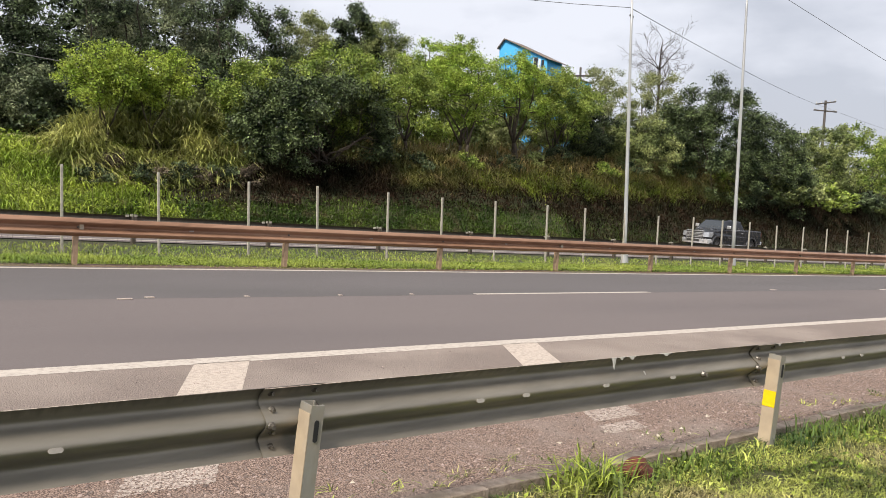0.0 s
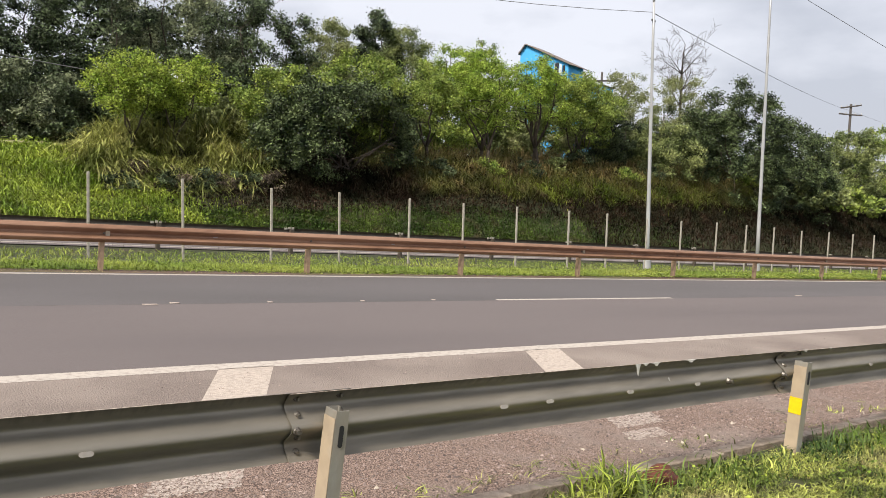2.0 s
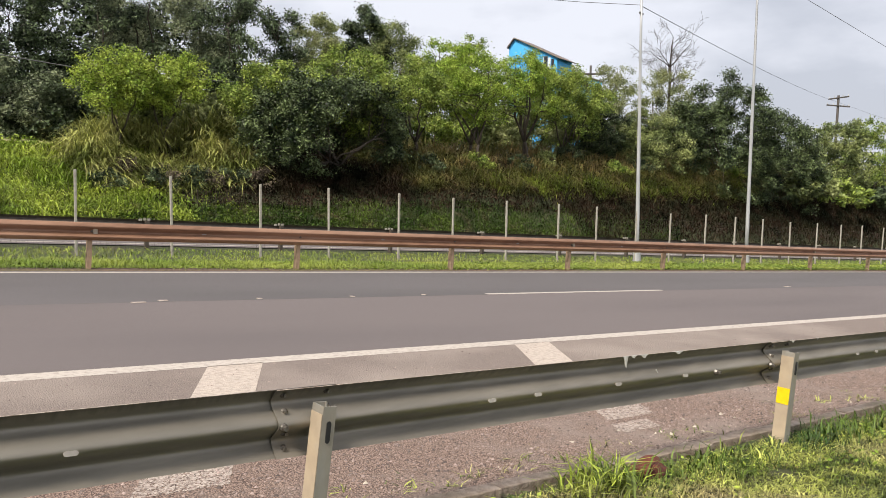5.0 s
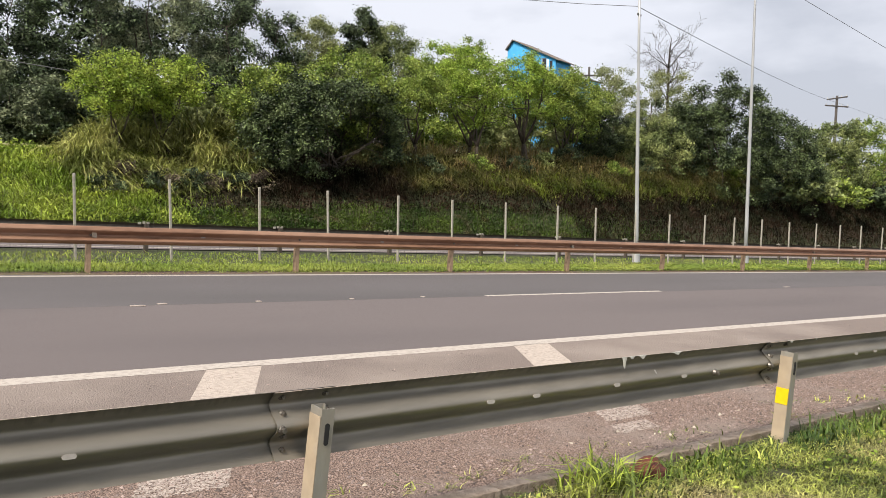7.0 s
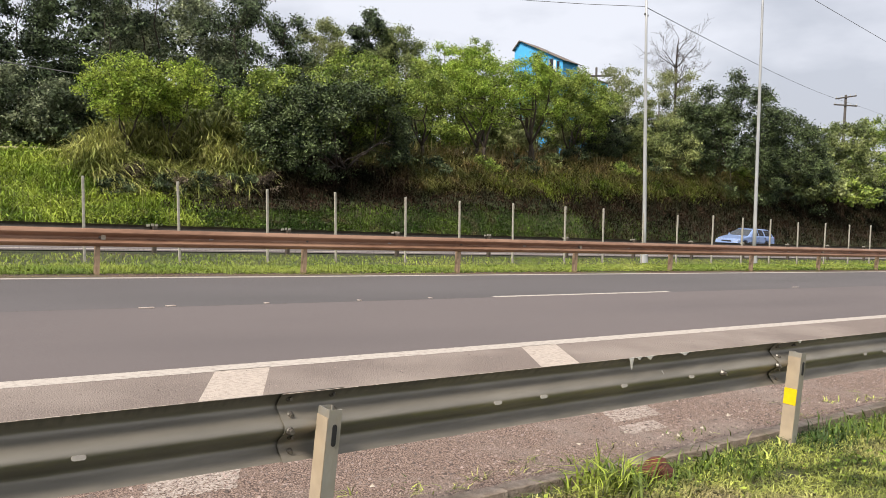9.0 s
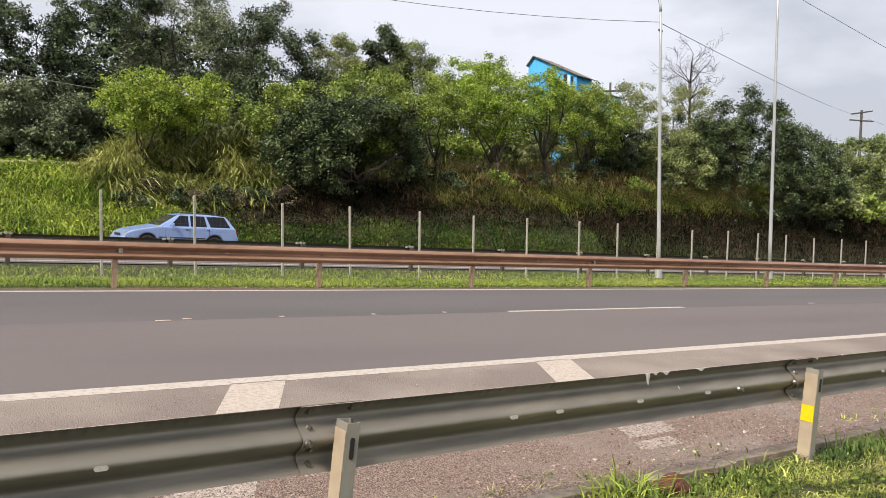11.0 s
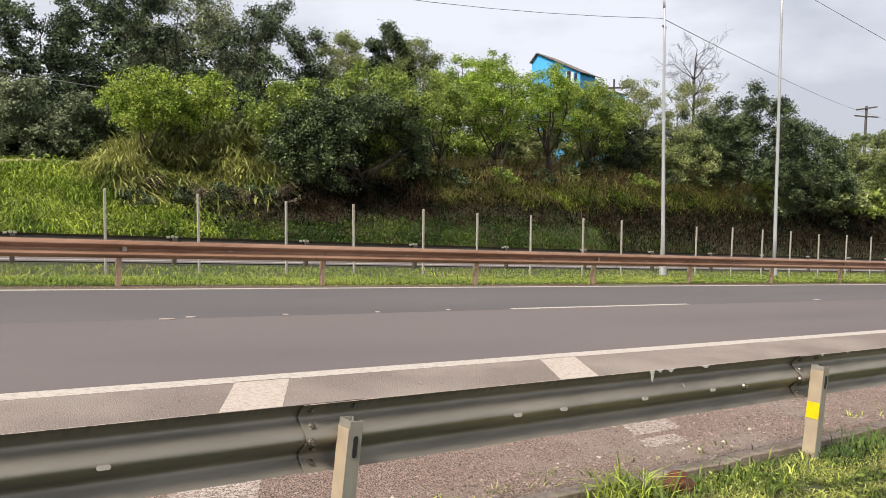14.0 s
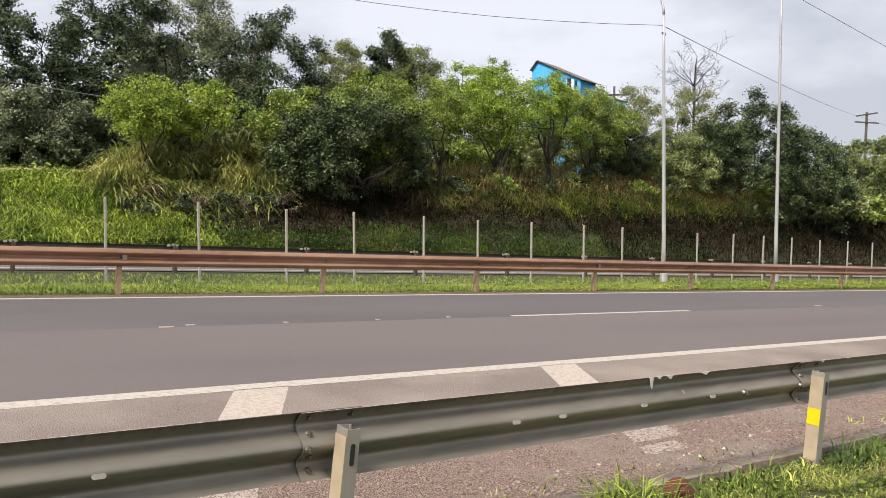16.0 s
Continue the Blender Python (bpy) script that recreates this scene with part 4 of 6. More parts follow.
TREES = (
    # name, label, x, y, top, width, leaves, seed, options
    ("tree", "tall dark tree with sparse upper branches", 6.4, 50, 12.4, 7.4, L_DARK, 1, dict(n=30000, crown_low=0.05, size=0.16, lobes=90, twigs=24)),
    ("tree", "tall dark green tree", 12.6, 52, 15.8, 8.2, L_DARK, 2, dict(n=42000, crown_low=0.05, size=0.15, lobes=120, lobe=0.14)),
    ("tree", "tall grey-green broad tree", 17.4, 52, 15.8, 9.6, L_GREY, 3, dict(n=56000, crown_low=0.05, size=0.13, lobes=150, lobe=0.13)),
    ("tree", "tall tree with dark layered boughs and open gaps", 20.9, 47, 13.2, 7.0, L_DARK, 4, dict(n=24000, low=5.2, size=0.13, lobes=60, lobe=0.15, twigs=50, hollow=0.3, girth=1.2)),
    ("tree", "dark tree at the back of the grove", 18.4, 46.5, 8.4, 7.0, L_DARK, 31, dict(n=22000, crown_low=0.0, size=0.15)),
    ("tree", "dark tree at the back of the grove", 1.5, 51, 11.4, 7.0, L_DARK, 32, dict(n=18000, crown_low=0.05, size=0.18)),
    ("tree", "dark tree at the back of the grove", -5.0, 49, 10.5, 7.0, L_GREY, 33, dict(n=12000, crown_low=0.05, size=0.2)),
    ("tree", "olive tree at the back of the grove", 26.0, 46, 8.8, 6.0, L_OLIVE, 40, dict(n=20000, crown_low=0.05, size=0.14)),
    ("tree", "olive tree at the back of the grove", 39.5, 46, 8.0, 6.0, L_OLIVE, 41, dict(n=16000, crown_low=0.05, size=0.14)),
    ("tree", "olive tree at the back of the grove", 46.0, 48, 9.0, 6.0, L_OLIVE, 42, dict(n=14000, crown_low=0.05, size=0.15)),
    ("shrub", "grey-green shrub at the edge of the lawn", 7.0, 45.0, 7.0, 3.9, L_GREY, 5, dict(n=20000, crown_low=-0.05, size=0.12, lobes=90)),
    ("shrub", "low dark shrub at the back of the lawn", 8.6, 44.4, 4.6, 3.2, L_DARK, 61, dict(n=8000, crown_low=-0.15, size=0.14)),
    ("shrub", "grey-green shrub at the edge of the lawn", 9.7, 45.0, 6.3, 3.0, L_GREY, 36, dict(n=14000, crown_low=-0.08, size=0.12)),
    ("shrub", "dark shrub at the edge of the lawn", 12.6, 45.6, 7.0, 5.6, L_DARK, 6, dict(n=15000, crown_low=-0.05, size=0.13)),
    ("tree", "young tree with bright yellow-green leaves on a thin dark trunk", 11.1, 39.2, 6.95, 3.7, L_YOUNG, 7, dict(n=14500, low=3.8, size=0.105, lobes=90, lobe=0.16, twigs=44, hollow=0.15, under=0.7, spray=0.18, girth=1.1)),
    ("tree", "young tree with bright yellow-green leaves on a thin dark trunk", 13.75, 39.6, 7.1, 4.0, L_YOUNG, 8, dict(n=15500, low=3.8, size=0.105, lobes=90, lobe=0.16, twigs=44, hollow=0.15, under=0.7, spray=0.18)),
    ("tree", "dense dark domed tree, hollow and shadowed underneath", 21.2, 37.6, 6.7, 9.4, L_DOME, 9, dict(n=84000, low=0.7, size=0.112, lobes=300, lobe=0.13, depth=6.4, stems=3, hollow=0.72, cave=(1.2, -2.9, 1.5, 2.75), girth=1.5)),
    # two crowns added in brighter leaves to paint the domed tree's lit top
    ("tree", "olive-green crown standing for the lit top of the domed tree", 18.6, 39.4, 7.5, 5.0, L_MID, 10, dict(n=20000, low=3.0, size=0.12, lobes=80)),
    ("tree", "olive-green crown standing for the lit top of the domed tree", 23.4, 39.6, 8.3, 6.2, L_MID, 11, dict(n=26000, low=3.0, size=0.12, lobes=100)),
    ("tree", "light green tree behind the grove", 26.6, 49, 11.8, 3.8, L_PALE, 12, dict(n=20000, crown_low=0.4, size=0.12, twigs=30, lobe=0.2)),
    ("tree", "dark-topped tree behind the grove", 31.5, 51, 13.2, 4.4, L_DARK, 13, dict(n=24000, crown_low=0.4, size=0.14, lobe=0.2)),
    ("tree", "pale green tree with pale limbs behind the grove", 32.6, 49, 12.2, 5.0, L_OLIVE, 14, dict(n=22000, crown_low=0.4, size=0.12, bark=M_BARK_PALE, twigs=36, lobe=0.2)),
    ("tree", "bright green tree at the back", 34.2, 46, 10.8, 4.2, L_BRIGHT, 43, dict(n=14000, crown_low=0.35, size=0.13)),
    ("tree", "olive-green tree at the back", 40.5, 50, 12.3, 4.2, L_MID, 17, dict(n=13000, crown_low=0.4, size=0.14)),
    ("tree", "green tree with a forked dark trunk", 28.3, 39.8, 8.1, 4.4, L_MID, 15, dict(n=24000, low=4.0, size=0.1, twigs=34, lobes=80, hollow=0.3, under=0.6, girth=1.6)),
    ("tree", "bright green tree with a widely forked trunk", 32.5, 39.6, 9.3, 5.0, L_BRIGHT, 16, dict(n=32000, low=4.0, size=0.1, twigs=34, stems=2, lobes=90, hollow=0.3, under=0.65, girth=1.5)),
    ("tree", "open bright green tree with forked trunks", 36.7, 39.2, 9.4, 4.6, L_BRIGHT, 18, dict(n=21000, low=4.7, size=0.1, twigs=36, stems=2, lobes=70, hollow=0.3, under=0.5, girth=1.8)),
    ("tree", "open green tree with thin forked trunks", 41.2, 39.6, 9.1, 5.4, L_MID, 19, dict(n=30000, low=4.0, size=0.105, twigs=30, stems=2, lobes=90, hollow=0.3, under=0.6, girth=1.2)),
    ("tree", "dark green understorey tree with a pale thin trunk", 45.2, 40.6, 7.2, 4.6, L_DARK, 20, dict(n=17000, low=2.6, size=0.13, bark=M_BARK_PALE)),
    ("tree", "airy pale tree with sparse leaves", 48.4, 42, 10.0, 5.0, L_PALE, 21, dict(n=13000, low=4.0, size=0.115, lobes=80, lobe=0.13, twigs=60, bark=M_BARK_PALE, hollow=0.3)),
    ("tree", "airy pale tree with sparse leaves", 52.8, 41, 10.0, 5.8, L_PALE, 22, dict(n=15500, low=3.6, size=0.115, lobes=90, lobe=0.13, twigs=60, bark=M_BARK_PALE, hollow=0.3)),
    ("tree", "grey-green tree on the bank", 49.3, 39.0, 6.4, 5.4, L_OLIVE, 23, dict(n=20000, low=0.8, size=0.13, lobes=80)),
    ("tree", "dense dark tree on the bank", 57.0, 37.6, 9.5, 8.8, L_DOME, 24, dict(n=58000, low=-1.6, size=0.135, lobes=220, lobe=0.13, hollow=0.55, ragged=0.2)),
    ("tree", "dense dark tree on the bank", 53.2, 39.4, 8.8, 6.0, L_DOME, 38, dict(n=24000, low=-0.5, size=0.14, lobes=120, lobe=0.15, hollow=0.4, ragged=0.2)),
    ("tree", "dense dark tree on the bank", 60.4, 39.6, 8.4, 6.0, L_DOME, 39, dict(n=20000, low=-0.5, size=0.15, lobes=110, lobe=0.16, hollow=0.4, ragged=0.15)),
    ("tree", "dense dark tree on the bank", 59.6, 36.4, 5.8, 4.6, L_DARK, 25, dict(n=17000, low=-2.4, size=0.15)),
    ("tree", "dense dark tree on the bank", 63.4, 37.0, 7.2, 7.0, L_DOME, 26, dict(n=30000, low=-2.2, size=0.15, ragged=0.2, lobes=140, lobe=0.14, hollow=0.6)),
    ("tree", "dark tree on the bank", 69.0, 38.6, 6.2, 5.8, L_OLIVE, 37, dict(n=17000, low=-1.8, size=0.17, spray=0.2)),
    ("tree", "light green tree further down the bank", 75.2, 38.5, 7.5, 6.2, L_OLIVE, 27, dict(n=22000, low=-1.9, size=0.17, spray=0.2, lobes=90)),
    ("tree", "olive tree behind the lower bank", 80.0, 42.0, 6.2, 9.0, L_OLIVE, 45, dict(n=14000, low=-1.5, size=0.2, spray=0.24)),
    ("tree", "light green tree further down the bank", 83.0, 38.5, 7.8, 7.6, L_MID, 28, dict(n=22000, low=-2.1, size=0.18, spray=0.22, lobes=90)),
    ("tree", "light green tree further down the bank", 94.5, 38.4, 8.0, 9.0, L_MID, 29, dict(n=20000, crown_low=0.0, size=0.2, spray=0.25)),
    ("tree", "light green tree further down the bank", 103.5, 38.2, 7.2, 10.5, L_OLIVE, 30, dict(n=18000, crown_low=0.0, size=0.23, spray=0.3)),
    ("tree", "light green tree further down the bank", 114.0, 38.2, 7.0, 12.0, L_MID, 34, dict(n=16000, crown_low=0.0, size=0.26, spray=0.35)),
    ("tree", "dark tree far down the bank", 126.0, 38.2, 6.5, 14.0, L_DARK, 35, dict(n=16000, crown_low=0.0, size=0.3, spray=0.4)),
)
for name, label, x, y, top, width, mat, seed, kw in TREES:
    tree(name, label, x, y, top, width, mat, seed, category=name, **kw)
bare_tree(56.2, 43.0, 15.0, 10.4)

# dark shrubs that close the grove behind the trunks
for i in range(13):
    x = 13.5 + 3.9 * i
    rnd = random.Random(100 + i)
    tree("shrub", "dark shrub in the shade of the grove", x, 44.0 + rnd.uniform(-1, 1.5), 6.4 + rnd.uniform(-0.8, 0.9), 5.6, (L_OLIVE, L_PALE, L_MID)[i % 3], 200 + i,
         n=12000, crown_low=-0.05, size=0.17, category="shrub", twigs=5)
for i in range(8):
    tree("shrub", "dark shrub at the back of the lawn", -5.0 + 3.4 * i, 49.0, 5.6, 6.5, L_DARK, 180 + i, n=7000, crown_low=-0.08, size=0.26, category="shrub", twigs=4)
for i in range(9):
    rnd = random.Random(150 + i)
    tree("shrub", "low shrub on the lower bank", 64 + 7.0 * i, 35.6 + rnd.uniform(-0.4, 0.8), gz(64 + 7.0 * i, 35.6) + 2.4 + rnd.uniform(-0.5, 0.7), 7.0, (L_OLIVE, L_MID, L_DARK)[i % 3], 250 + i,
         n=7000, crown_low=-0.05, size=0.28, category="shrub", twigs=4)


def blades(name, label, pts, height, width, mat, seed, bend=0.5, category="grass", drift=(0, 0), droop=0.25, arch=False):
    """Grass blades that arch over, each of two pieces, or of three with arch; drift: the way in which most of them hang."""
    rng = np.random.default_rng(seed)
    p = np.asarray(pts, dtype=float)
    n = len(p)
    ang = rng.random(n) * 2 * np.pi
    d = np.stack([np.cos(ang) + drift[0], np.sin(ang) + drift[1], np.zeros(n)], axis=1)
    d /= np.linalg.norm(d, axis=1)[:, None]
    side = np.stack([-d[:, 1], d[:, 0], np.zeros(n)], axis=1)
    h = (height * (0.45 + 0.75 * rng.random(n)))[:, None] if np.isscalar(height) else (np.asarray(height) * (0.5 + 0.7 * rng.random(n)))[:, None]
    w = width * (0.6 + 0.8 * rng.random(n))[:, None]
    bd = bend * (0.3 + rng.random(n))[:, None]
    up = np.array([0, 0, 1.0])
    mid = p + up * h * 0.6 + d * h * bd * 0.35
    tip = p + up * h * (1.0 - droop * bd) + d * h * bd * 1.0
    if arch:
        at = lambda u: p + up * h * (1.5 * u - (0.5 + droop * bd) * u * u) + d * h * bd * u ** 1.7
        q1, q2, tip = at(0.42), at(0.76), at(1.0)
        v = np.stack([p - side * w * 0.4, p + side * w * 0.4, q1 + side * w * 0.5, q1 - side * w * 0.5, q2 + side * w * 0.4, q2 - side * w * 0.4, tip], axis=1)
        ob = quads_mesh(name, v.reshape(-1, 3), 7, mat, None, tri=[(0, 1, 2, 3), (3, 2, 4, 5), (5, 4, 6)])
        return tagged(ob, label, category, kind="stuff")
    v = np.stack([p - side * w * 0.5, p + side * w * 0.5, mid + side * w * 0.42, mid - side * w * 0.42, tip], axis=1)
    ob = quads_mesh(name, v.reshape(-1, 3), 5, mat, None, tri=[(0, 1, 2, 3), (3, 2, 4)])
    return tagged(ob, label, category, kind="stuff")


def scatter(n, x0, x1, y0, y1, seed, keep=None, lift=-0.01, power=1.0):
    rng = np.random.default_rng(seed)
    xs = x0 + (x1 - x0) * rng.random(n) ** power
    ys = y0 + (y1 - y0) * rng.random(n)
    out = []
    for x, y in zip(xs, ys):
        if keep is None or keep(x, y, rng):
            out.append((x, y, gz(x, y) + lift))
    return out


def clumpy(freq, lo, seed):
    return lambda x, y, rng: noise.noise((x * freq, y * freq, seed)) > lo + rng.random() * 0.5 - 0.25


# far woods behind the grove
rng = np.random.default_rng(500)
cen = [(-30 + 170 * rng.random(), 58 + 5 * rng.random(), 0) for _ in range(170)]
leaves("far_woods", [(x, y, gz(x, y) + 0.5 + 3.2 * rng.random()) for x, y, _ in cen], [1.5 + 0.9 * rng.random() for _ in cen], 24000, 0.46, L_DARK, rng, None, spray=0.45, far=True)
tagged(bpy.data.objects["far_woods"], "dark woods behind the grove", "woods", kind="stuff")

cen = [(x, 57 + 3 * rng.random(), 3.5 + (8.5 if x > 12 else 4.5) * rng.random()) for x in -12 + 38 * rng.random(110)]
leaves("tall_woods", cen, [1.3 + 0.7 * rng.random() for _ in cen], 30000, 0.34, L_DARK, rng, None, spray=0.4, far=True)
tagged(bpy.data.objects["tall_woods"], "dark tall woods behind the lawn", "woods", kind="stuff")

# near verge
blades("verge_grass_rest", "short verge grass round the standing place", scatter(30000, -9, 14, -5, 3.2, 10, keep=lambda x, y, r: not (2.6 < x < 11.5 and y > 0.9)), 0.09, 0.02, G_VERGE, 18, bend=1.4)
blades("verge_grass", "short trampled light green verge grass with dry blades", scatter(80000, 2.6, 11.5, 0.9, 3.2, 11, power=1.5, keep=clumpy(4.5, -0.35, 2)), 0.075, 0.007, G_VERGE, 12, bend=1.6, droop=0.4)
blades("verge_grass_edge", "longer grass along the kerb and posts", scatter(5000, 2.9, 11.5, 2.8, 3.2, 13, keep=clumpy(2.2, 0.0, 5)), 0.10, 0.008, G_FOOT, 14, bend=1.2)
def weed_leaves(name, label, n, x0, x1, y0, y1, size, mat, seed, rise=0.05, power=1.5, keep=None):
    """Low broad weed leaves lying over the turf."""
    rng = np.random.default_rng(seed)
    pts = np.array(scatter(n, x0, x1, y0, y1, seed, keep=keep, power=power))
    n = len(pts)
    pts[:, 2] += 0.01 + rise * rng.random(n)
    nrm = rng.normal(size=(n, 3)) * 0.45 + np.array([0, 0, 1.0])
    nrm /= np.linalg.norm(nrm, axis=1)[:, None]
    a = np.cross(nrm, rng.normal(size=(n, 3)))
    a /= np.linalg.norm(a, axis=1)[:, None]
    b = np.cross(nrm, a)
    ln = size * (0.5 + rng.random(n))[:, None]
    v = np.stack([pts - a * ln * 0.5, pts + b * ln * 0.3, pts + a * ln * 0.5, pts - b * ln * 0.3], axis=1)
    return tagged(quads_mesh(name, v.reshape(-1, 3), 4, mat), label, "weeds", kind="stuff")


weed_leaves("verge_weeds", "low broad-leaved weeds in the verge grass", 9000, 2.6, 11.5, 1.0, 3.2, 0.034, G_LAWN, 15, rise=0.06, keep=clumpy(2.4, 0.02, 9))
weed_leaves("verge_litter", "dry dead leaves and thatch in the verge grass", 7000, 2.6, 11.5, 1.0, 3.25, 0.03, G_DRY, 16, rise=0.015)
weed_leaves("median_weeds", "low weeds along the median", 34000, -1, 45, 14.75, 16.8, 0.06, G_MEDIAN, 17, rise=0.15, power=1.25)
# median
blades("median_grass", "ragged green grass on the median", scatter(60000, -1, 45, 14.84, 16.6, 21, power=1.25, keep=clumpy(1.7, -0.15, 3)), 0.155, 0.013, G_MEDIAN, 22, bend=1.6, droop=0.4)
blades("median_grass_back", "ragged green grass on the median", scatter(18000, 0, 60, 16.6, 22.2, 23), 0.13, 0.016, G_MEDIAN, 24, bend=1.6, droop=0.45)
# bank
def footpath():
    """A worn strip of pale earth along the top of the lawn."""
    verts, faces = [], []
    for i in range(15):
        x = 4.4 + 0.32 * i
        for k in (-1, 0, 1):
            y = 41.0 + 0.05 * i + k * (0.42 + 0.2 * noise.noise((x, k, 5)))
            verts.append((x, y, gz(x, y) + (0.2 if k == 0 else 0.08)))
    for i in range(14):
        for k in (0, 1):
            faces.append((3 * i + k, 3 * i + 3 + k, 3 * i + 4 + k, 3 * i + 1 + k))
    tagged(mesh("footpath", verts, faces, M_PATH, smooth=True), "trodden strip of pale earth at the top of the lawn", "path", kind="structure")


M_PATH = material("trodden_earth", (0.34, 0.28, 0.18), (0.16, 0.17, 0.06), scale=4, rough=0.95, bump=0.5, bump_scale=20)
footpath()


def clumps(name, label, count, x0, x1, y0, y1, per, height, width, mat, seed, reach=0.35, bend=1.1, category="grass", drift=(0, 0), droop=0.25, arch=False):
    """Uneven clumps of arching blades."""
    rng = np.random.default_rng(seed)
    pts, hs = [], []
    for _ in range(count):
        cx, cy = x0 + (x1 - x0) * rng.random(), y0 + (y1 - y0) * rng.random()
        h = height * (0.35 + 0.85 * rng.random() ** 1.4)
        for _ in range(per):
            x, y = cx + rng.normal() * reach, cy + rng.normal() * reach
            pts.append((x, y, gz(x, y) - 0.02))
            hs.append(h)
    return blades(name, label, pts, np.array(hs), width, mat, seed + 1, bend=bend, category=category, drift=drift, droop=droop, arch=arch)


def creepers(name, label, n, x0, x1, y0, y1, size, mat, seed, depth=0.45, keep=None):
    """A mat of leaves lying over the bank, humped and hollow."""
    rng = np.random.default_rng(seed)
    pts = []
    while len(pts) < n:
        x, y = x0 + (x1 - x0) * rng.random(), y0 + (y1 - y0) * rng.random()
        if keep and not keep(x, y, rng):
            continue
        hump = max(0.0, 0.5 + noise.noise((x * 0.9, y * 1.2, seed)) + 0.5 * noise.noise((x * 2.6, y * 2.6, seed)))
        pts.append((x, y, gz(x, y) + depth * hump * (0.6 + 0.5 * rng.random())))
    p = np.array(pts)
    nrm = rng.normal(size=(n, 3)) * 0.6 + np.array([0, -0.6, 0.7])
    nrm /= np.linalg.norm(nrm, axis=1)[:, None]
    a = np.cross(nrm, rng.normal(size=(n, 3)))
    a /= np.linalg.norm(a, axis=1)[:, None]
    b = np.cross(nrm, a)
    ln = size * (0.5 + rng.random(n))[:, None]
    wd = ln * 0.35
    v = np.stack([p - a * ln * 0.5, p + b * wd, p + a * ln * 0.5, p - b * wd], axis=1)
    return tagged(quads_mesh(name, v.reshape(-1, 3), 4, mat), label, "creeper", kind="stuff")


# Creepers and brush carry the lower bank's shade in their colour.
creepers("bank_creepers", "creepers and withered brush over the bank, shade painted into their colour", 44000, 11, 80, 33.4, 40.5, 0.13, G_BRUSH_SHADE, 33, keep=lambda x, y, r: r.random() < (x - 10) / 6 and y > 34.5 - max(0.0, x - 34) * 0.06)
blades("bank_brush", "withered brown and olive brush on the bank, painted dark as shade", scatter(32000, 11, 100, 33.6, 40.5, 34, keep=lambda x, y, r: r.random() < (x - 10) / 6 and y > 34.4 - max(0.0, x - 34) * 0.06), 0.5, 0.03, G_BRUSH_SHADE, 35, bend=1.5, droop=0.4)
blades("bank_toe_brush", "withered brush at the toe of the bank, painted dark as shade", scatter(14000, 36, 78, 33.1, 36.0, 54), 0.45, 0.035, G_BRUSH_SHADE, 55, bend=1.5, droop=0.4)
blades("lawn_grass", "lush bright green grass on the bank", scatter(28000, 2, 15, 33.1, 47, 31, keep=lambda x, y, r: r.random() < 1.25 - (x - 8) / 7), 0.26, 0.04, G_LAWN, 32, bend=1.2, droop=0.35)
clumps("lawn_tufts", "rank leafy green grass on the slope", 480, 2.5, 12.5, 33.4, 39.5, 32, 0.55, 0.045, G_LAWN, 44, reach=0.24, bend=1.2, drift=(0, -0.3), droop=0.7)
weed_leaves("lawn_weeds", "broad leafy weeds in the bank grass", 9000, 2, 13, 33.2, 41, 0.13, G_LAWN, 47, rise=0.42, power=1.0, keep=clumpy(0.9, -0.05, 6))
blades("bank_foot_grass", "short green grass at the foot of the bank", scatter(42000, 7, 46, 33.1, 35.0, 41, keep=lambda x, y, r: r.random() < 1.2 - 0.45 * (y - 33.1) - max(0, x - 30) / 26 and noise.noise((x * 0.5, y * 0.7, 2)) > -0.8), 0.2, 0.034, G_FOOT, 42, bend=1.2, droop=0.35)
weed_leaves("bank_foot_weeds", "low green weeds at the foot of the bank", 9000, 8, 32, 33.1, 34.6, 0.11, G_FOOT, 45, rise=0.2, keep=clumpy(0.6, -0.1, 4))
# Fringe under the domed tree takes the brush colour as painted shade.
clumps("shaded_fringe", "withered grass hanging under the domed tree, its shade painted in", 140, 16.5, 25, 35.6, 37.6, 40, 0.8, 0.03, G_BRUSH_SHADE, 49, reach=0.3, bend=1.4, drift=(0, -0.8), droop=0.55)
clumps("bank_fringe", "olive and brown grass hanging over the cut of the bank", 470, 24, 66, 36.0, 37.8, 46, 0.8, 0.03, G_LIP, 38, reach=0.3, bend=1.5, drift=(0, -0.8), droop=0.55)
clumps("bank_grass", "patches of green grass on the lip of the bank", 130, 31, 58, 36.0, 37.2, 46, 0.7, 0.03, G_LAWN, 36, reach=0.35, bend=1.4, drift=(0, -0.5), droop=0.45)
for x0, x1, y0, y1, count, height in ((9.0, 10.4, 37.6, 40.4, 50, 1.75), (10.4, 14.6, 37.6, 39.0, 50, 0.75), (10.4, 15.0, 40.2, 42.0, 60, 2.1), (14.6, 17.2, 37.6, 40.4, 50, 1.6)):
    clumps("tall_grass", "tall arching yellow-green grass", count, x0, x1, y0, y1, 64, height, 0.05, G_REED, 37 + int(x0 + y0), reach=0.3, bend=1.0, drift=(0, -0.4), droop=0.75, arch=True)
clumps("low_tall_grass", "arching yellow-green grass hanging over the bank", 110, 9.3, 16.8, 36.4, 38.3, 56, 1.15, 0.05, G_REED, 46, reach=0.24, bend=1.0, drift=(0, -0.5), droop=0.95, arch=True)
clumps("right_reeds", "tall yellow-green grass beside the dark domed tree", 26, 14.8, 17.6, 39.8, 41.2, 80, 2.9, 0.05, G_REED, 50, reach=0.3, bend=0.9, droop=0.7, arch=True)
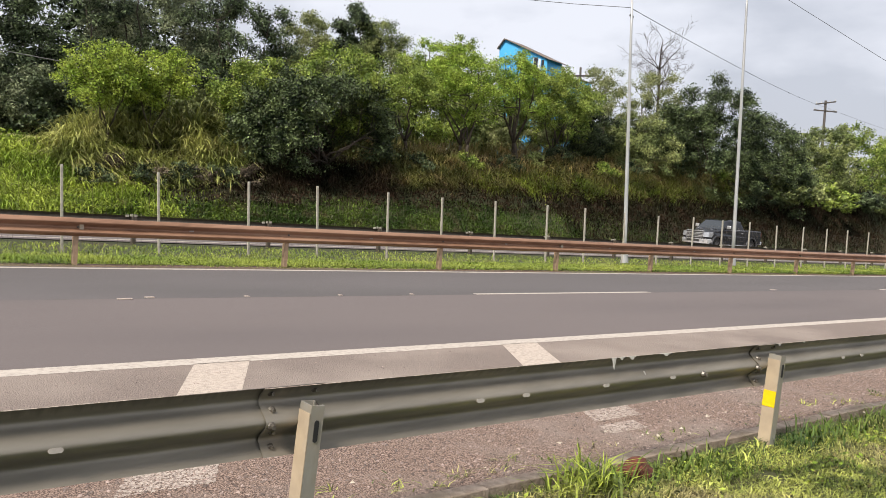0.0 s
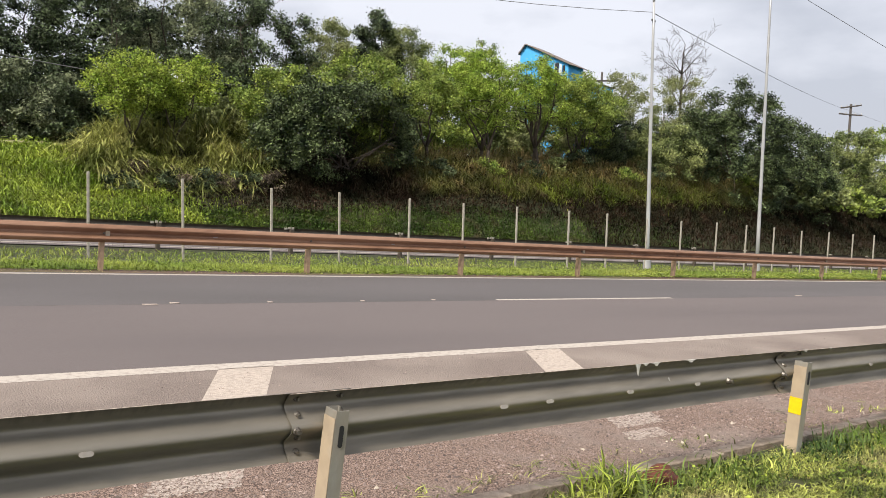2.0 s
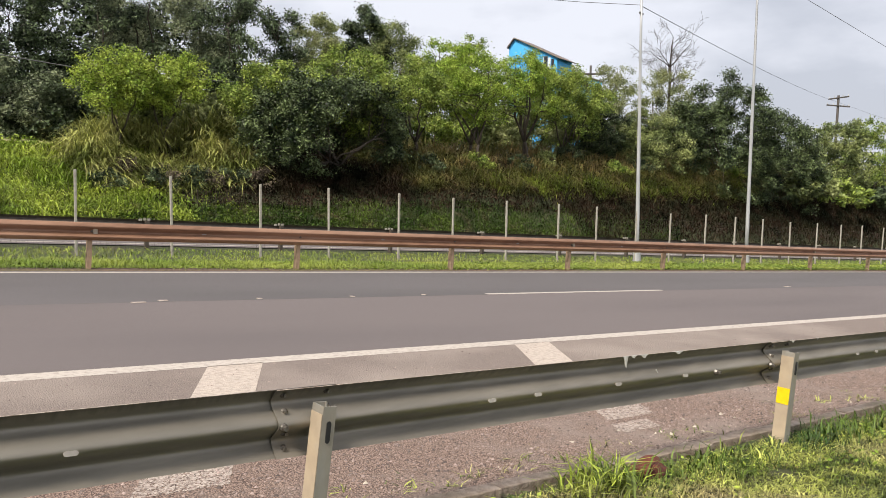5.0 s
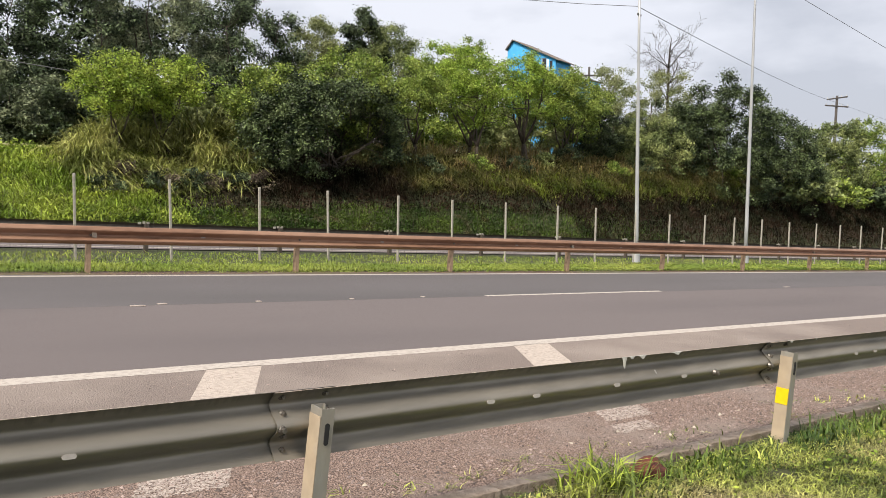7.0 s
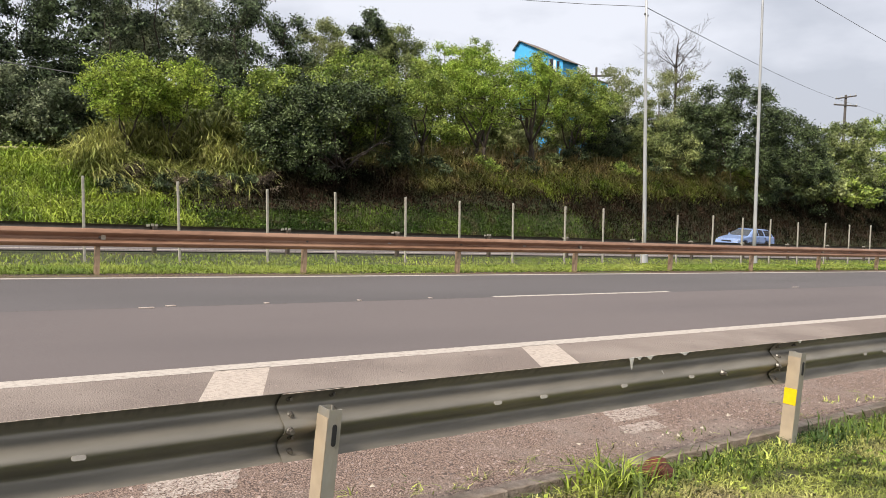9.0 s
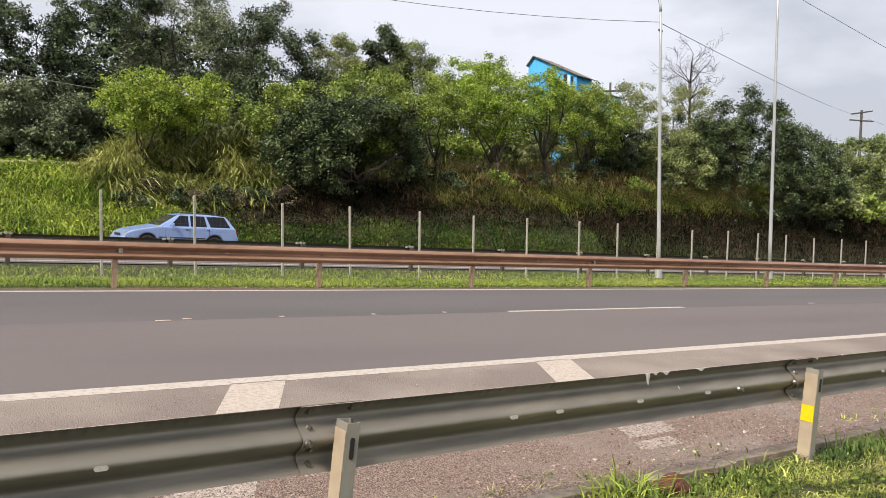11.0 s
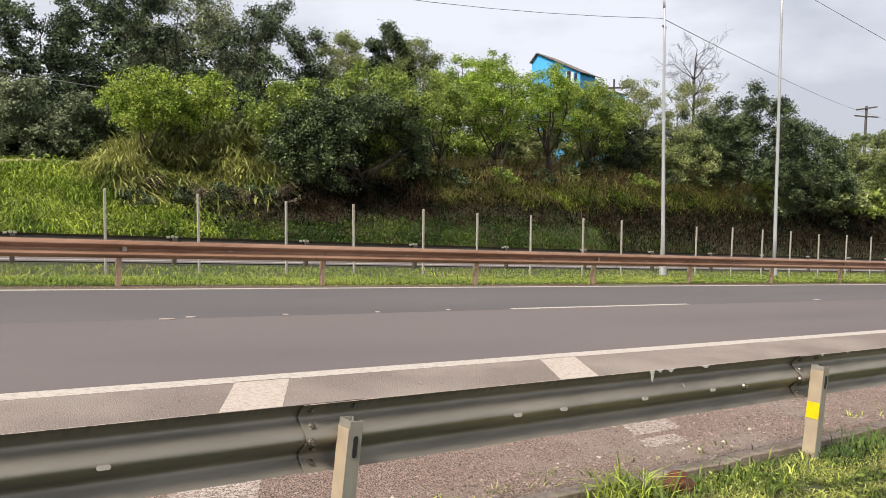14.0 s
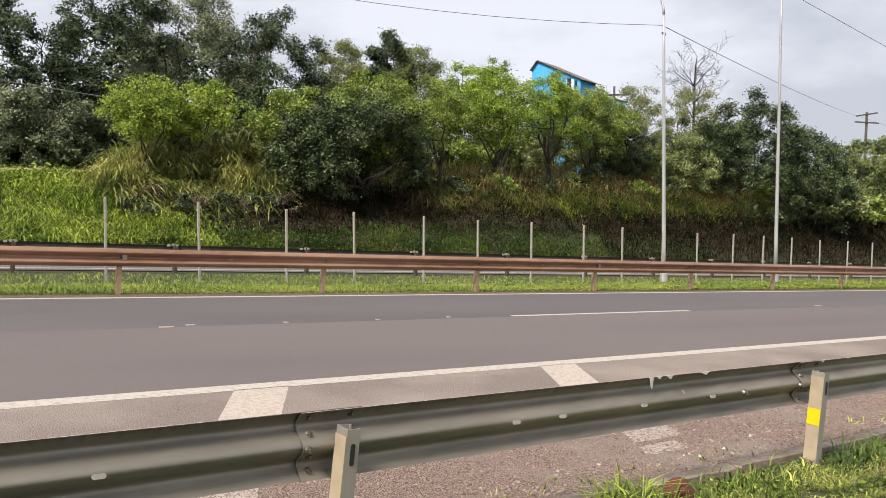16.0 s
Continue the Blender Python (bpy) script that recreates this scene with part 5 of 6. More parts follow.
clumps("dry_grass", "dry straw-coloured tall grass under the trees", 380, 24, 64, 37.3, 41.5, 40, 1.15, 0.032, G_DRY, 39, reach=0.35, bend=1.35, droop=0.4)
clumps("back_dry_grass", "dry pale brush behind the trunks", 150, 26, 50, 41.2, 43.2, 40, 1.7, 0.035, G_DRY, 52, reach=0.4, bend=1.1, droop=0.5)
clumps("fresh_tall_grass", "green tall grass among the trunks", 200, 23, 60, 37.0, 40.0, 40, 1.0, 0.032, G_LIP, 48, reach=0.35, bend=1.3, droop=0.4)
for i in range(20):
    rnd = random.Random(300 + i)
    if i < 8:
        x, y = 9.7 + 1.0 * i + rnd.uniform(-0.4, 0.4), rnd.uniform(35.6, 37.2)
        tree("shrub", "withered grey-brown shrub tangled in the bank grass", x, y, gz(x, y) + rnd.uniform(0.8, 1.3), rnd.uniform(1.2, 1.9), L_DEAD if i % 2 else L_DARK, 320 + i,
             n=1800, crown_low=-0.1, size=0.09, lobes=26, lobe=0.24, category="shrub", twigs=20, spray=0.12)
    else:
        x, y = 25 + 3.2 * (i - 8) + rnd.uniform(-1, 1), rnd.uniform(37.5, 39.5)
        tree("shrub", "small tangled shrub among the trunks", x, y, gz(x, y) + rnd.uniform(1.0, 1.9), rnd.uniform(1.5, 2.4), (L_OLIVE, L_DARK, L_MID, L_DARK)[i % 4], 320 + i,
             n=2600, crown_low=-0.1, size=0.11, lobes=30, lobe=0.22, category="shrub", twigs=6, spray=0.12)


# longer tufts and weeds at the kerb
def tuft(x, y, n, height, width, mat, seed, label, reach=0.1, bend=0.9):
    rng = np.random.default_rng(seed)
    pts = [(x + rng.normal() * reach, y + rng.normal() * reach * 0.7, gz(x, y) - 0.01) for _ in range(n)]
    return blades("grass_tuft", label, pts, height, width, mat, seed + 1, bend=bend, category="grass")


tuft(3.62, 3.08, 130, 0.24, 0.011, G_LAWN, 60, "tall fresh green tuft of grass beside the kerb", reach=0.13, bend=1.25)
tuft(3.6, 3.05, 130, 0.2, 0.011, G_FOOT, 59, "dark green tuft of grass beside the kerb", reach=0.17, bend=1.2)
tuft(3.3, 3.05, 60, 0.16, 0.011, G_LAWN, 61, "green tuft of grass beside the kerb")
tuft(5.8, 3.03, 120, 0.1, 0.01, G_FOOT, 62, "grass grown up round a guard rail post", reach=0.13)
tuft(4.55, 3.05, 120, 0.13, 0.01, G_FOOT, 63, "green tuft of grass beside red soil", reach=0.16)
tuft(5.0, 3.08, 90, 0.12, 0.012, G_VERGE, 64, "tuft of grass beside the kerb", reach=0.16)
for i, x in enumerate((6.15, 6.5, 6.95, 7.4, 8.0, 8.6)):
    tuft(x, 3.06, 110, 0.15, 0.011, G_FOOT, 110 + i, "dark green tuft of grass against the kerb", reach=0.15, bend=1.1)
rnd = random.Random(21)
for i in range(46):
    x, y = rnd.uniform(1.9, 9.5), 3.47 + 0.42 * rnd.random() ** 2
    tuft(x, y, rnd.randint(10, 30), rnd.uniform(0.04, 0.085), 0.008, (G_FOOT, G_VERGE, G_DRY)[i % 3], 130 + i, "small weeds growing on the gravelly shoulder", reach=rnd.uniform(0.03, 0.09), bend=1.4)
WEEDS = [(2.55, 3.6), (2.8, 3.52), (3.05, 3.62), (3.3, 3.55), (3.75, 3.56), (4.9, 3.56), (5.2, 3.6), (6.9, 3.9), (7.3, 3.7), (7.9, 3.62), (2.2, 3.75), (3.5, 3.7), (8.6, 3.6)]
for i, (x, y) in enumerate(WEEDS):
    tuft(x, y, 26, 0.085, 0.009, G_VERGE, 70 + i, "small weeds growing on the gravelly shoulder", reach=0.055, bend=1.3)


def lump(name, label, category, x, y, z, size, mat, seed, rough=0.3):
    bm = bmesh.new()
    bmesh.ops.create_icosphere(bm, subdivisions=3, radius=1.0)
    for v in bm.verts:
        k = 1 + rough * noise.noise(v.co * 1.7 + Vector((seed, 0, 0))) + rough * 0.4 * noise.noise(v.co * 5 + Vector((seed, 3, 0)))
        v.co = Vector((v.co.x * size[0] * k, v.co.y * size[1] * k, v.co.z * size[2] * k))
    ob = part(name, bm, mat, smooth=True)
    ob.matrix_basis = pose(x, y, z)
    return tagged(ob, label, category)


lump("dirt_mound", "lump of dark red soil at the broken kerb", "soil", 4.08, 3.12, zx(4.08) + 0.0, (0.125, 0.1, 0.1), M_REDSOIL, 3, rough=0.4)
lump("dirt_patch", "bare red soil in the grass", "soil", 4.28, 2.95, zx(4.3) - 0.045, (0.12, 0.13, 0.04), M_REDSOIL, 8)


def pebbles(name, label, n, x0, x1, y0, y1, r0, r1, mat, seed):
    rng = np.random.default_rng(seed)
    base = np.array([(1, 0, 0), (-0.5, 0.87, 0), (-0.5, -0.87, 0), (0.2, 0.1, 0.7)])
    vs = []
    for _ in range(n):
        x, y = x0 + (x1 - x0) * rng.random(), y0 + (y1 - y0) * rng.random() ** 1.3
        r = r0 + (r1 - r0) * rng.random() ** 2
        a = rng.random() * 6.28
        c, q = math.cos(a), math.sin(a)
        k = base * r * (0.6 + 0.8 * rng.random((4, 3)))
        vs.append(np.stack([x + k[:, 0] * c - k[:, 1] * q, y + k[:, 0] * q + k[:, 1] * c, zx(x) + 0.001 + k[:, 2]], axis=1))
    ob = quads_mesh(name, np.concatenate(vs), 4, mat, None, tri=[(0, 1, 3), (1, 2, 3), (2, 0, 3)])
    return tagged(ob, label, "gravel", kind="stuff")


M_PEBBLE = material("gravel", (0.288, 0.224, 0.200), (0.160, 0.120, 0.104), scale=20, rough=0.9, bump=0.0, islands=0.6)
M_LITTER = material("pale_litter", (0.528, 0.480, 0.400), (0.400, 0.336, 0.264), scale=20, rough=0.8, bump=0.0, islands=0.3)
pebbles("gravel", "loose reddish gravel on the shoulder", 14000, 1.0, 12.0, 3.44, 5.2, 0.004, 0.016, M_PEBBLE, 90)
pebbles("leaf_litter", "scattered pale stones and dead leaves near the kerb", 45, 2.2, 9.0, 3.3, 3.9, 0.008, 0.026, M_LITTER, 91)
pebbles("road_grit", "fine grit along the edge line", 900, 0.5, 20.0, 6.2, 6.9, 0.004, 0.013, M_PEBBLE, 92)

# flakes of paint left on the coarse asphalt
for x0, x1, y0, y1, skew, count in WORN:
    rng = np.random.default_rng(int(x0 * 100) + 7)
    vs = []
    while len(vs) < count:
        u, v = rng.random(), rng.random()
        x, y = x0 + (x1 - x0) * u + skew * v, y0 + (y1 - y0) * v
        if noise.noise((x * 32, y * 32, 2)) < -0.75 + 0.9 * rng.random() - 1.2 * min(u, 1 - u, v, 1 - v, 0.2):
            continue
        r, a = 0.003 + 0.009 * rng.random(), rng.random() * 6.28
        k = np.array([(math.cos(a + i * 1.57), math.sin(a + i * 1.57), 0) for i in range(4)]) * r * (0.6 + 0.7 * rng.random((4, 1)))
        vs.append(k + np.array([x, y, zx(x) + 0.0012 + 0.001 * rng.random()]))
    ob = quads_mesh("paint_flakes", np.concatenate(vs), 4, M_PAINT_WORN)
    tagged(ob, "flaked rest of a white hatching stripe on coarse asphalt", "road marking", kind="stuff")

# dirt along the median and worn studs on the lane line
strip("median_dirt", 14.5, 14.95, -0.004, M_SOIL, "bare brown dirt at the foot of the median", category="soil", drop1=0.02)
blades("median_litter", "dry trampled grass at the edge of the median", scatter(14000, -1, 45, 14.58, 14.85, 95, power=1.25), 0.06, 0.016, G_DRY, 96, bend=1.4)
for x, y, w in ((3.28, 10.81, 0.24), (3.64, 10.93, 0.16), (5.04, 10.93, 0.09), (6.62, 10.94, 0.08), (8.03, 10.97, 0.08), (19.57, 11.02, 0.3), (-1.5, 10.9, 0.1)):
    ob = part("road_stud", box_bm(0, 0, 0.004, w * 0.8, 0.07, 0.014, bevel=0.005), M_PAINT_WORN)
    ob.matrix_basis = pose(x, y, zx(x) + 0.004, 0, math.degrees(-SLOPE), 0)
    tagged(ob, "worn white road stud on the lane line", "road stud", group="studs on the lane line")


def road_sign(x, y):
    sg = thing("road_sign", "grey-white road sign with dark edge on a thin post", "road sign", pose(x, y, zx(x) + FAR_DROP, 0, 0, -20))
    tubes("post", [([(-0.18, 0.05, -0.3), (-0.18, 0.05, 2.6)], 0.035)], M_POLE, sg, sides=8)
    plate = part("plate", box_bm(-0.5, 0, 2.08, 1.0, 0.03, 1.1, bevel=0.01), M_SIGN, sg, "grey-white sign plate")
    part("plate_edge", box_bm(0.025, 0, 2.08, 0.05, 0.05, 1.12, bevel=0.01), M_TRIMS, plate, "dark plate edge")
    part("plate_mark", box_bm(-0.3, -0.02, 2.1, 0.08, 0.01, 0.5), M_TRIMS, plate, "dark bar on the plate")


M_SIGN = material("sign_sheet", (0.38, 0.40, 0.42), (0.32, 0.34, 0.36), scale=6, rough=0.6, bump=0.0)
M_TRIMS = material("sign_black", (0.02, 0.02, 0.025), (0.03, 0.03, 0.03), rough=0.6, bump=0.0)
road_sign(4.2, 33.5)

# ---- vehicles ----
M_TRUCK = material("dark_grey_car_paint", (0.019, 0.021, 0.027), (0.022, 0.024, 0.030), scale=3, rough=0.2, metal=0.3, bump=0.0, spec=0.7)
M_FLARE = material("wheel_arch_paint", (0.07, 0.072, 0.08), (0.06, 0.062, 0.07), scale=3, rough=0.3, metal=0.3, bump=0.0)
M_SILVERBLUE = material("pale_blue_car_paint", (0.27, 0.38, 0.66), (0.30, 0.41, 0.68), scale=3, rough=0.25, metal=0.3, bump=0.0, spec=0.6)
M_GLASS_DARK = material("tinted_car_glass", (0.008, 0.009, 0.012), (0.01, 0.011, 0.014), rough=0.12, bump=0.0, spec=0.25)
M_SCREEN = glass_material("windscreen_glass", (0.03, 0.036, 0.042), 0.03)
M_CHROME = material("chrome", (0.92, 0.92, 0.94), (0.85, 0.86, 0.88), rough=0.22, metal=0.72, bump=0.0)
M_TYRE = material("tyre_rubber", (0.018, 0.018, 0.018), (0.03, 0.028, 0.026), scale=20, rough=0.9, bump=0.2)
M_RIM = material("alloy_rim", (0.2, 0.2, 0.21), (0.15, 0.15, 0.16), rough=0.4, metal=0.7, bump=0.0)
M_TAIL = material("red_tail_light", (0.22, 0.012, 0.012), (0.16, 0.01, 0.01), rough=0.2, bump=0.0)
M_LENS = material("headlight_lens", (0.5, 0.52, 0.55), (0.35, 0.37, 0.4), rough=0.1, metal=0.4, bump=0.0)
M_TRIM = material("black_plastic_trim", (0.015, 0.015, 0.016), (0.022, 0.022, 0.022), rough=0.6, bump=0.0)


def arc(cx, cz, r, a0, a1, n=9):
    return [(cx + r * math.cos(radians(a0 + (a1 - a0) * k / n)), cz + r * math.sin(radians(a0 + (a1 - a0) * k / n))) for k in range(n + 1)]


def bowed(bm, amount=0.2):
    """Rounds the front of a car in plan: the nose narrows and its corners sweep back."""
    wide = [e for e in bm.edges if abs(e.verts[0].co.y - e.verts[1].co.y) > 0.3]
    bmesh.ops.subdivide_edges(bm, edges=wide, cuts=9, use_grid_fill=True)
    for v in bm.verts:
        k = max(0.0, 1.3 - v.co.x) / 1.3
        v.co.x += amount * min(1.0, k) ** 1.5 * abs(v.co.y) ** 2.4
        v.co.y *= 1 - 0.07 * k ** 2
    return bm


def slab(outline, y0, y1, bevel=0.0, segs=2):
    """A side outline (x, z) given a width."""
    bm = bmesh.new()
    a = [bm.verts.new((x, y0, z)) for x, z in outline]
    b = [bm.verts.new((x, y1, z)) for x, z in outline]
    n = len(outline)
    bm.faces.new(a)
    bm.faces.new(b[::-1])
    for i in range(n):
        bm.faces.new((a[i], b[i], b[(i + 1) % n], a[(i + 1) % n]))
    bmesh.ops.recalc_face_normals(bm, faces=bm.faces)
    if bevel:
        rim = [e for e in bm.edges if abs(e.verts[0].co.y - e.verts[1].co.y) < 1e-6]
        bmesh.ops.bevel(bm, geom=rim, offset=bevel, segments=segs, affect="EDGES", profile=0.6)
    return bm


def greenhouse(low, high, w0, w1):
    """Cabin above the belt: low and high are outlines (x, z) of equal length, from front to rear."""
    bm = bmesh.new()
    rows = []
    for side in (-1, 1):
        rows.append(([bm.verts.new((x, side * w0, z)) for x, z in low], [bm.verts.new((x, side * w1, z)) for x, z in high]))
    (la, ha), (lb, hb) = rows
    n = len(low)
    for i in range(n - 1):
        bm.faces.new((la[i], la[i + 1], ha[i + 1], ha[i]))
        bm.faces.new((lb[i + 1], lb[i], hb[i], hb[i + 1]))
        bm.faces.new((ha[i], ha[i + 1], hb[i + 1], hb[i]))
        bm.faces.new((la[i + 1], la[i], lb[i], lb[i + 1]))
    bm.faces.new((la[0], ha[0], hb[0], lb[0]))
    bm.faces.new((ha[-1], la[-1], lb[-1], hb[-1]))
    bmesh.ops.recalc_face_normals(bm, faces=bm.faces)
    bmesh.ops.bevel(bm, geom=[e for e in bm.edges if e.calc_face_angle(0) > 0.3], offset=0.05, segments=3, affect="EDGES", profile=0.6)
    return bm


def pane(bm_pts, out, thick=0.012):
    """A thin pane through given points, pushed out along a direction."""
    bm = bmesh.new()
    o = Vector(out).normalized()
    a = [bm.verts.new(Vector(p) + o * thick) for p in bm_pts]
    b = [bm.verts.new(Vector(p) - o * thick) for p in bm_pts]
    n = len(a)
    bm.faces.new(a)
    bm.faces.new(b[::-1])
    for i in range(n):
        bm.faces.new((a[i], b[i], b[(i + 1) % n], a[(i + 1) % n]))
    bmesh.ops.recalc_face_normals(bm, faces=bm.faces)
    return bm


def wheel(parent, x, y, r, width, spokes):
    w = part("wheel", wheel_hub(r, width), M_TRIM, parent)
    w.matrix_basis = pose(x, y, r)
    bm = bmesh.new()
    segs, ring = 28, [(r * 0.62, -width / 2), (r * 0.9, -width / 2), (r, -width / 2 + 0.03), (r, width / 2 - 0.03), (r * 0.9, width / 2), (r * 0.62, width / 2)]
    rows = []
    for k in range(segs):
        a = 2 * math.pi * k / segs
        rows.append([bm.verts.new((q * math.cos(a), yy, q * math.sin(a))) for q, yy in ring])
    for k in range(segs):
        for i in range(len(ring)):
            i2, k2 = (i + 1) % len(ring), (k + 1) % segs
            bm.faces.new((rows[k][i], rows[k2][i], rows[k2][i2], rows[k][i2]))
    bmesh.ops.recalc_face_normals(bm, faces=bm.faces)
    part("tyre", bm, M_TYRE, w, smooth=True)
    bm = bmesh.new()
    side = -1 if y < 0 else 1
    for k in range(spokes):
        box(bm, r * 0.34, side * width * 0.42, 0, r * 0.56, 0.03, r * 0.13, m=pose(0, 0, 0, 0, 360 * k / spokes, 0))
    bmesh.ops.create_cone(bm, cap_ends=True, segments=14, radius1=r * 0.16, radius2=r * 0.14, depth=0.05, matrix=pose(0, side * width * 0.43, 0, 90))
    part("rim", bm, M_RIM, w)
    return w


def wheel_hub(r, width):
    bm = bmesh.new()
    bmesh.ops.create_cone(bm, cap_ends=True, segments=20, radius1=r * 0.64, radius2=r * 0.64, depth=width * 0.7, matrix=pose(0, 0, 0, 90))
    return bm


def side_windows(car, spans, low, top, w0, w1, z0, z1):
    """Side panes: spans of four x values (lower front, lower rear, upper rear, upper front)."""
    for xa, xb, xc, xd in spans:
        for side in (-1, 1):
            ya, yb = side * (w0 + (w1 - w0) * (low - z0) / (z1 - z0)), side * (w0 + (w1 - w0) * (top - z0) / (z1 - z0))
            out = (0, side * 1.0, (w0 - w1) / (z1 - z0))
            part("side_window", pane([(xa, ya, low), (xb, ya, low), (xc, yb, top), (xd, yb, top)], out), M_GLASS_DARK, car, "dark tinted side window")


def pickup():
    car = thing("pickup_truck", "dark grey crew-cab pickup truck with chrome grille and bumpers", "pickup truck")
    fa, ra, R = 1.06, 4.86, 0.42
    low = [(0.10, 0.62), (0.45, 0.55)] + arc(fa, R, 0.56, 168, 12)[0:] + [(1.75, 0.5), (4.2, 0.5)] + arc(ra, R, 0.56, 168, 12) + [(5.5, 0.6), (5.92, 0.66), (5.95, 1.1), (5.9, 1.44), (5.6, 1.46), (4.12, 1.44), (4.05, 1.42),
           (2.0, 1.42), (1.7, 1.40), (0.9, 1.33), (0.35, 1.27), (0.12, 1.18), (0.06, 0.9)]
    part("body", bowed(slab(low, -0.98, 0.98, bevel=0.06, segs=3)), M_TRUCK, car, smooth=False)
    part("cab", greenhouse([(1.45, 1.36), (2.4, 1.38), (3.3, 1.38), (3.98, 1.38)], [(2.15, 1.96), (2.5, 2.02), (3.3, 2.03), (3.78, 1.97)], 0.96, 0.74), M_TRUCK, car, smooth=False)
    side_windows(car, [(1.98, 2.84, 2.84, 2.34), (2.92, 3.86, 3.72, 2.92)], 1.46, 1.9, 0.96, 0.74, 1.38, 1.99)
    part("windscreen", pane([(1.54, -0.86, 1.43), (1.54, 0.86, 1.43), (2.12, 0.69, 1.93), (2.12, -0.69, 1.93)], (-0.6, 0, 0.8)), M_SCREEN, car, "raked windscreen")
    part("rear_window", pane([(3.96, -0.7, 1.5), (3.96, 0.7, 1.5), (3.82, 0.6, 1.88), (3.82, -0.6, 1.88)], (0.9, 0, 0.3)), M_GLASS_DARK, car)
    # hood dome and vents
    part("hood", slab([(0.32, 1.25), (0.9, 1.35), (1.55, 1.42), (1.55, 1.36), (0.4, 1.22)], -0.6, 0.6, bevel=0.015), M_TRUCK, car, "raised dark grey hood")
    for side in (-1, 1):
        part("hood_vent", box_bm(1.05, side * 0.4, 1.39, 0.3, 0.16, 0.03, bevel=0.01), M_CHROME, car, "pale vent on the hood")
    # load bed
    part("bed_cover", box_bm(4.98, 0, 1.455, 1.72, 1.6, 0.03, bevel=0.01), M_TRIM, car, "black load bed cover")
    part("bed_gap", box_bm(4.09, 0, 1.0, 0.025, 1.966, 0.86), M_TRIM, car, "dark gap between cab and bed")
    # grille
    g = part("grille", bowed(box_bm(0.05, 0, 1.02, 0.09, 1.3, 0.44, bevel=0.03)), M_TRIM, car, "large black grille with chrome bars")
    for k in range(4):
        part("grille_bar", bowed(box_bm(-0.002, 0, 0.87 + 0.085 * k, 0.03, 1.24, 0.03, bevel=0.008)), M_CHROME, g, "chrome grille bar")
    part("grille_surround", bowed(box_bm(0.04, 0, 1.245, 0.1, 1.34, 0.04, bevel=0.012)), M_CHROME, g, "chrome grille surround")
    part("badge", box_bm(0.012, 0, 1.06, 0.02, 0.34, 0.09, bevel=0.015), M_TRIM, g)
    for side in (-1, 1):
        part("headlight", bowed(slab([(0.0, 0.9), (0.02, 1.18), (0.46, 1.22), (0.52, 1.04), (0.3, 0.88)], side * 0.64, side * 1.0, bevel=0.02)), M_LENS, car, "clear headlight with chrome surround")
        part("fog_light", box_bm(0.0, side * 0.62, 0.66, 0.03, 0.22, 0.1, bevel=0.02), M_LENS, car)
        part("tail_light", box_bm(5.91, side * 0.9, 1.2, 0.09, 0.15, 0.32, bevel=0.02), M_TAIL, car, "red tail light")
        arm = part("mirror", box_bm(1.98, side * 1.1, 1.54, 0.16, 0.26, 0.26, bevel=0.04), M_TRIM, car, "large towing mirror with chrome cap")
        part("mirror_cap", box_bm(1.93, side * 1.13, 1.58, 0.1, 0.27, 0.2, bevel=0.03), M_CHROME, arm, "chrome mirror cap")
        for x in (2.7, 3.66):
            part("door_handle", box_bm(x, side * 0.99, 1.26, 0.2, 0.03, 0.04, bevel=0.01), M_CHROME, car, "chrome door handle")
        part("belt_trim", box_bm(3.05, side * 0.975, 1.425, 1.9, 0.02, 0.025), M_CHROME, car, "chrome strip under the windows")
        part("door_trim", box_bm(2.35, side * 0.985, 0.92, 0.36, 0.015, 0.03), M_CHROME, car, "chrome badge strip on the door")
        part("side_step", box_bm(2.95, side * 0.97, 0.475, 2.3, 0.15, 0.035, bevel=0.012), M_CHROME, car, "chrome side step")
        for cx in (fa, ra):
            ring = arc(cx, R, 0.62, 175, 5, 14)
            inner = arc(cx, R, 0.545, 5, 175, 14)
            part("wheel_flare", slab(ring + inner, side * 0.93, side * 1.0 + side * 0.03, bevel=0.012), M_FLARE, car, "grey flared wheel arch")
        for x in (1.9, 2.88, 3.92):
            part("door_seam", box_bm(x, side * 0.981, 0.98, 0.012, 0.006, 0.82), M_TRIM, car)
    part("front_bumper", bowed(slab([(-0.06, 0.5), (-0.08, 0.74), (0.1, 0.79), (0.36, 0.77), (0.4, 0.6), (0.1, 0.48)], -0.99, 0.99, bevel=0.04)), M_CHROME, car, "chrome front bumper")
    part("bumper_intake", box_bm(-0.075, 0, 0.66, 0.03, 0.9, 0.14, bevel=0.02), M_TRIM, car)
    part("rear_bumper", box_bm(6.0, 0, 0.68, 0.2, 1.94, 0.22, bevel=0.04), M_CHROME, car, "chrome rear bumper")
    part("chassis", box_bm(2.9, 0, 0.46, 4.9, 1.3, 0.3, bevel=0.03), M_TRIM, car)
    for cx in (fa, ra):
        part("wheel_well", box_bm(cx, 0, 0.72, 1.22, 1.7, 0.66), M_TRIM, car)
    wheels = [wheel(car, x, y, R, 0.28, 8) for x in (fa, ra) for y in (-0.83, 0.83)]
    return car, wheels


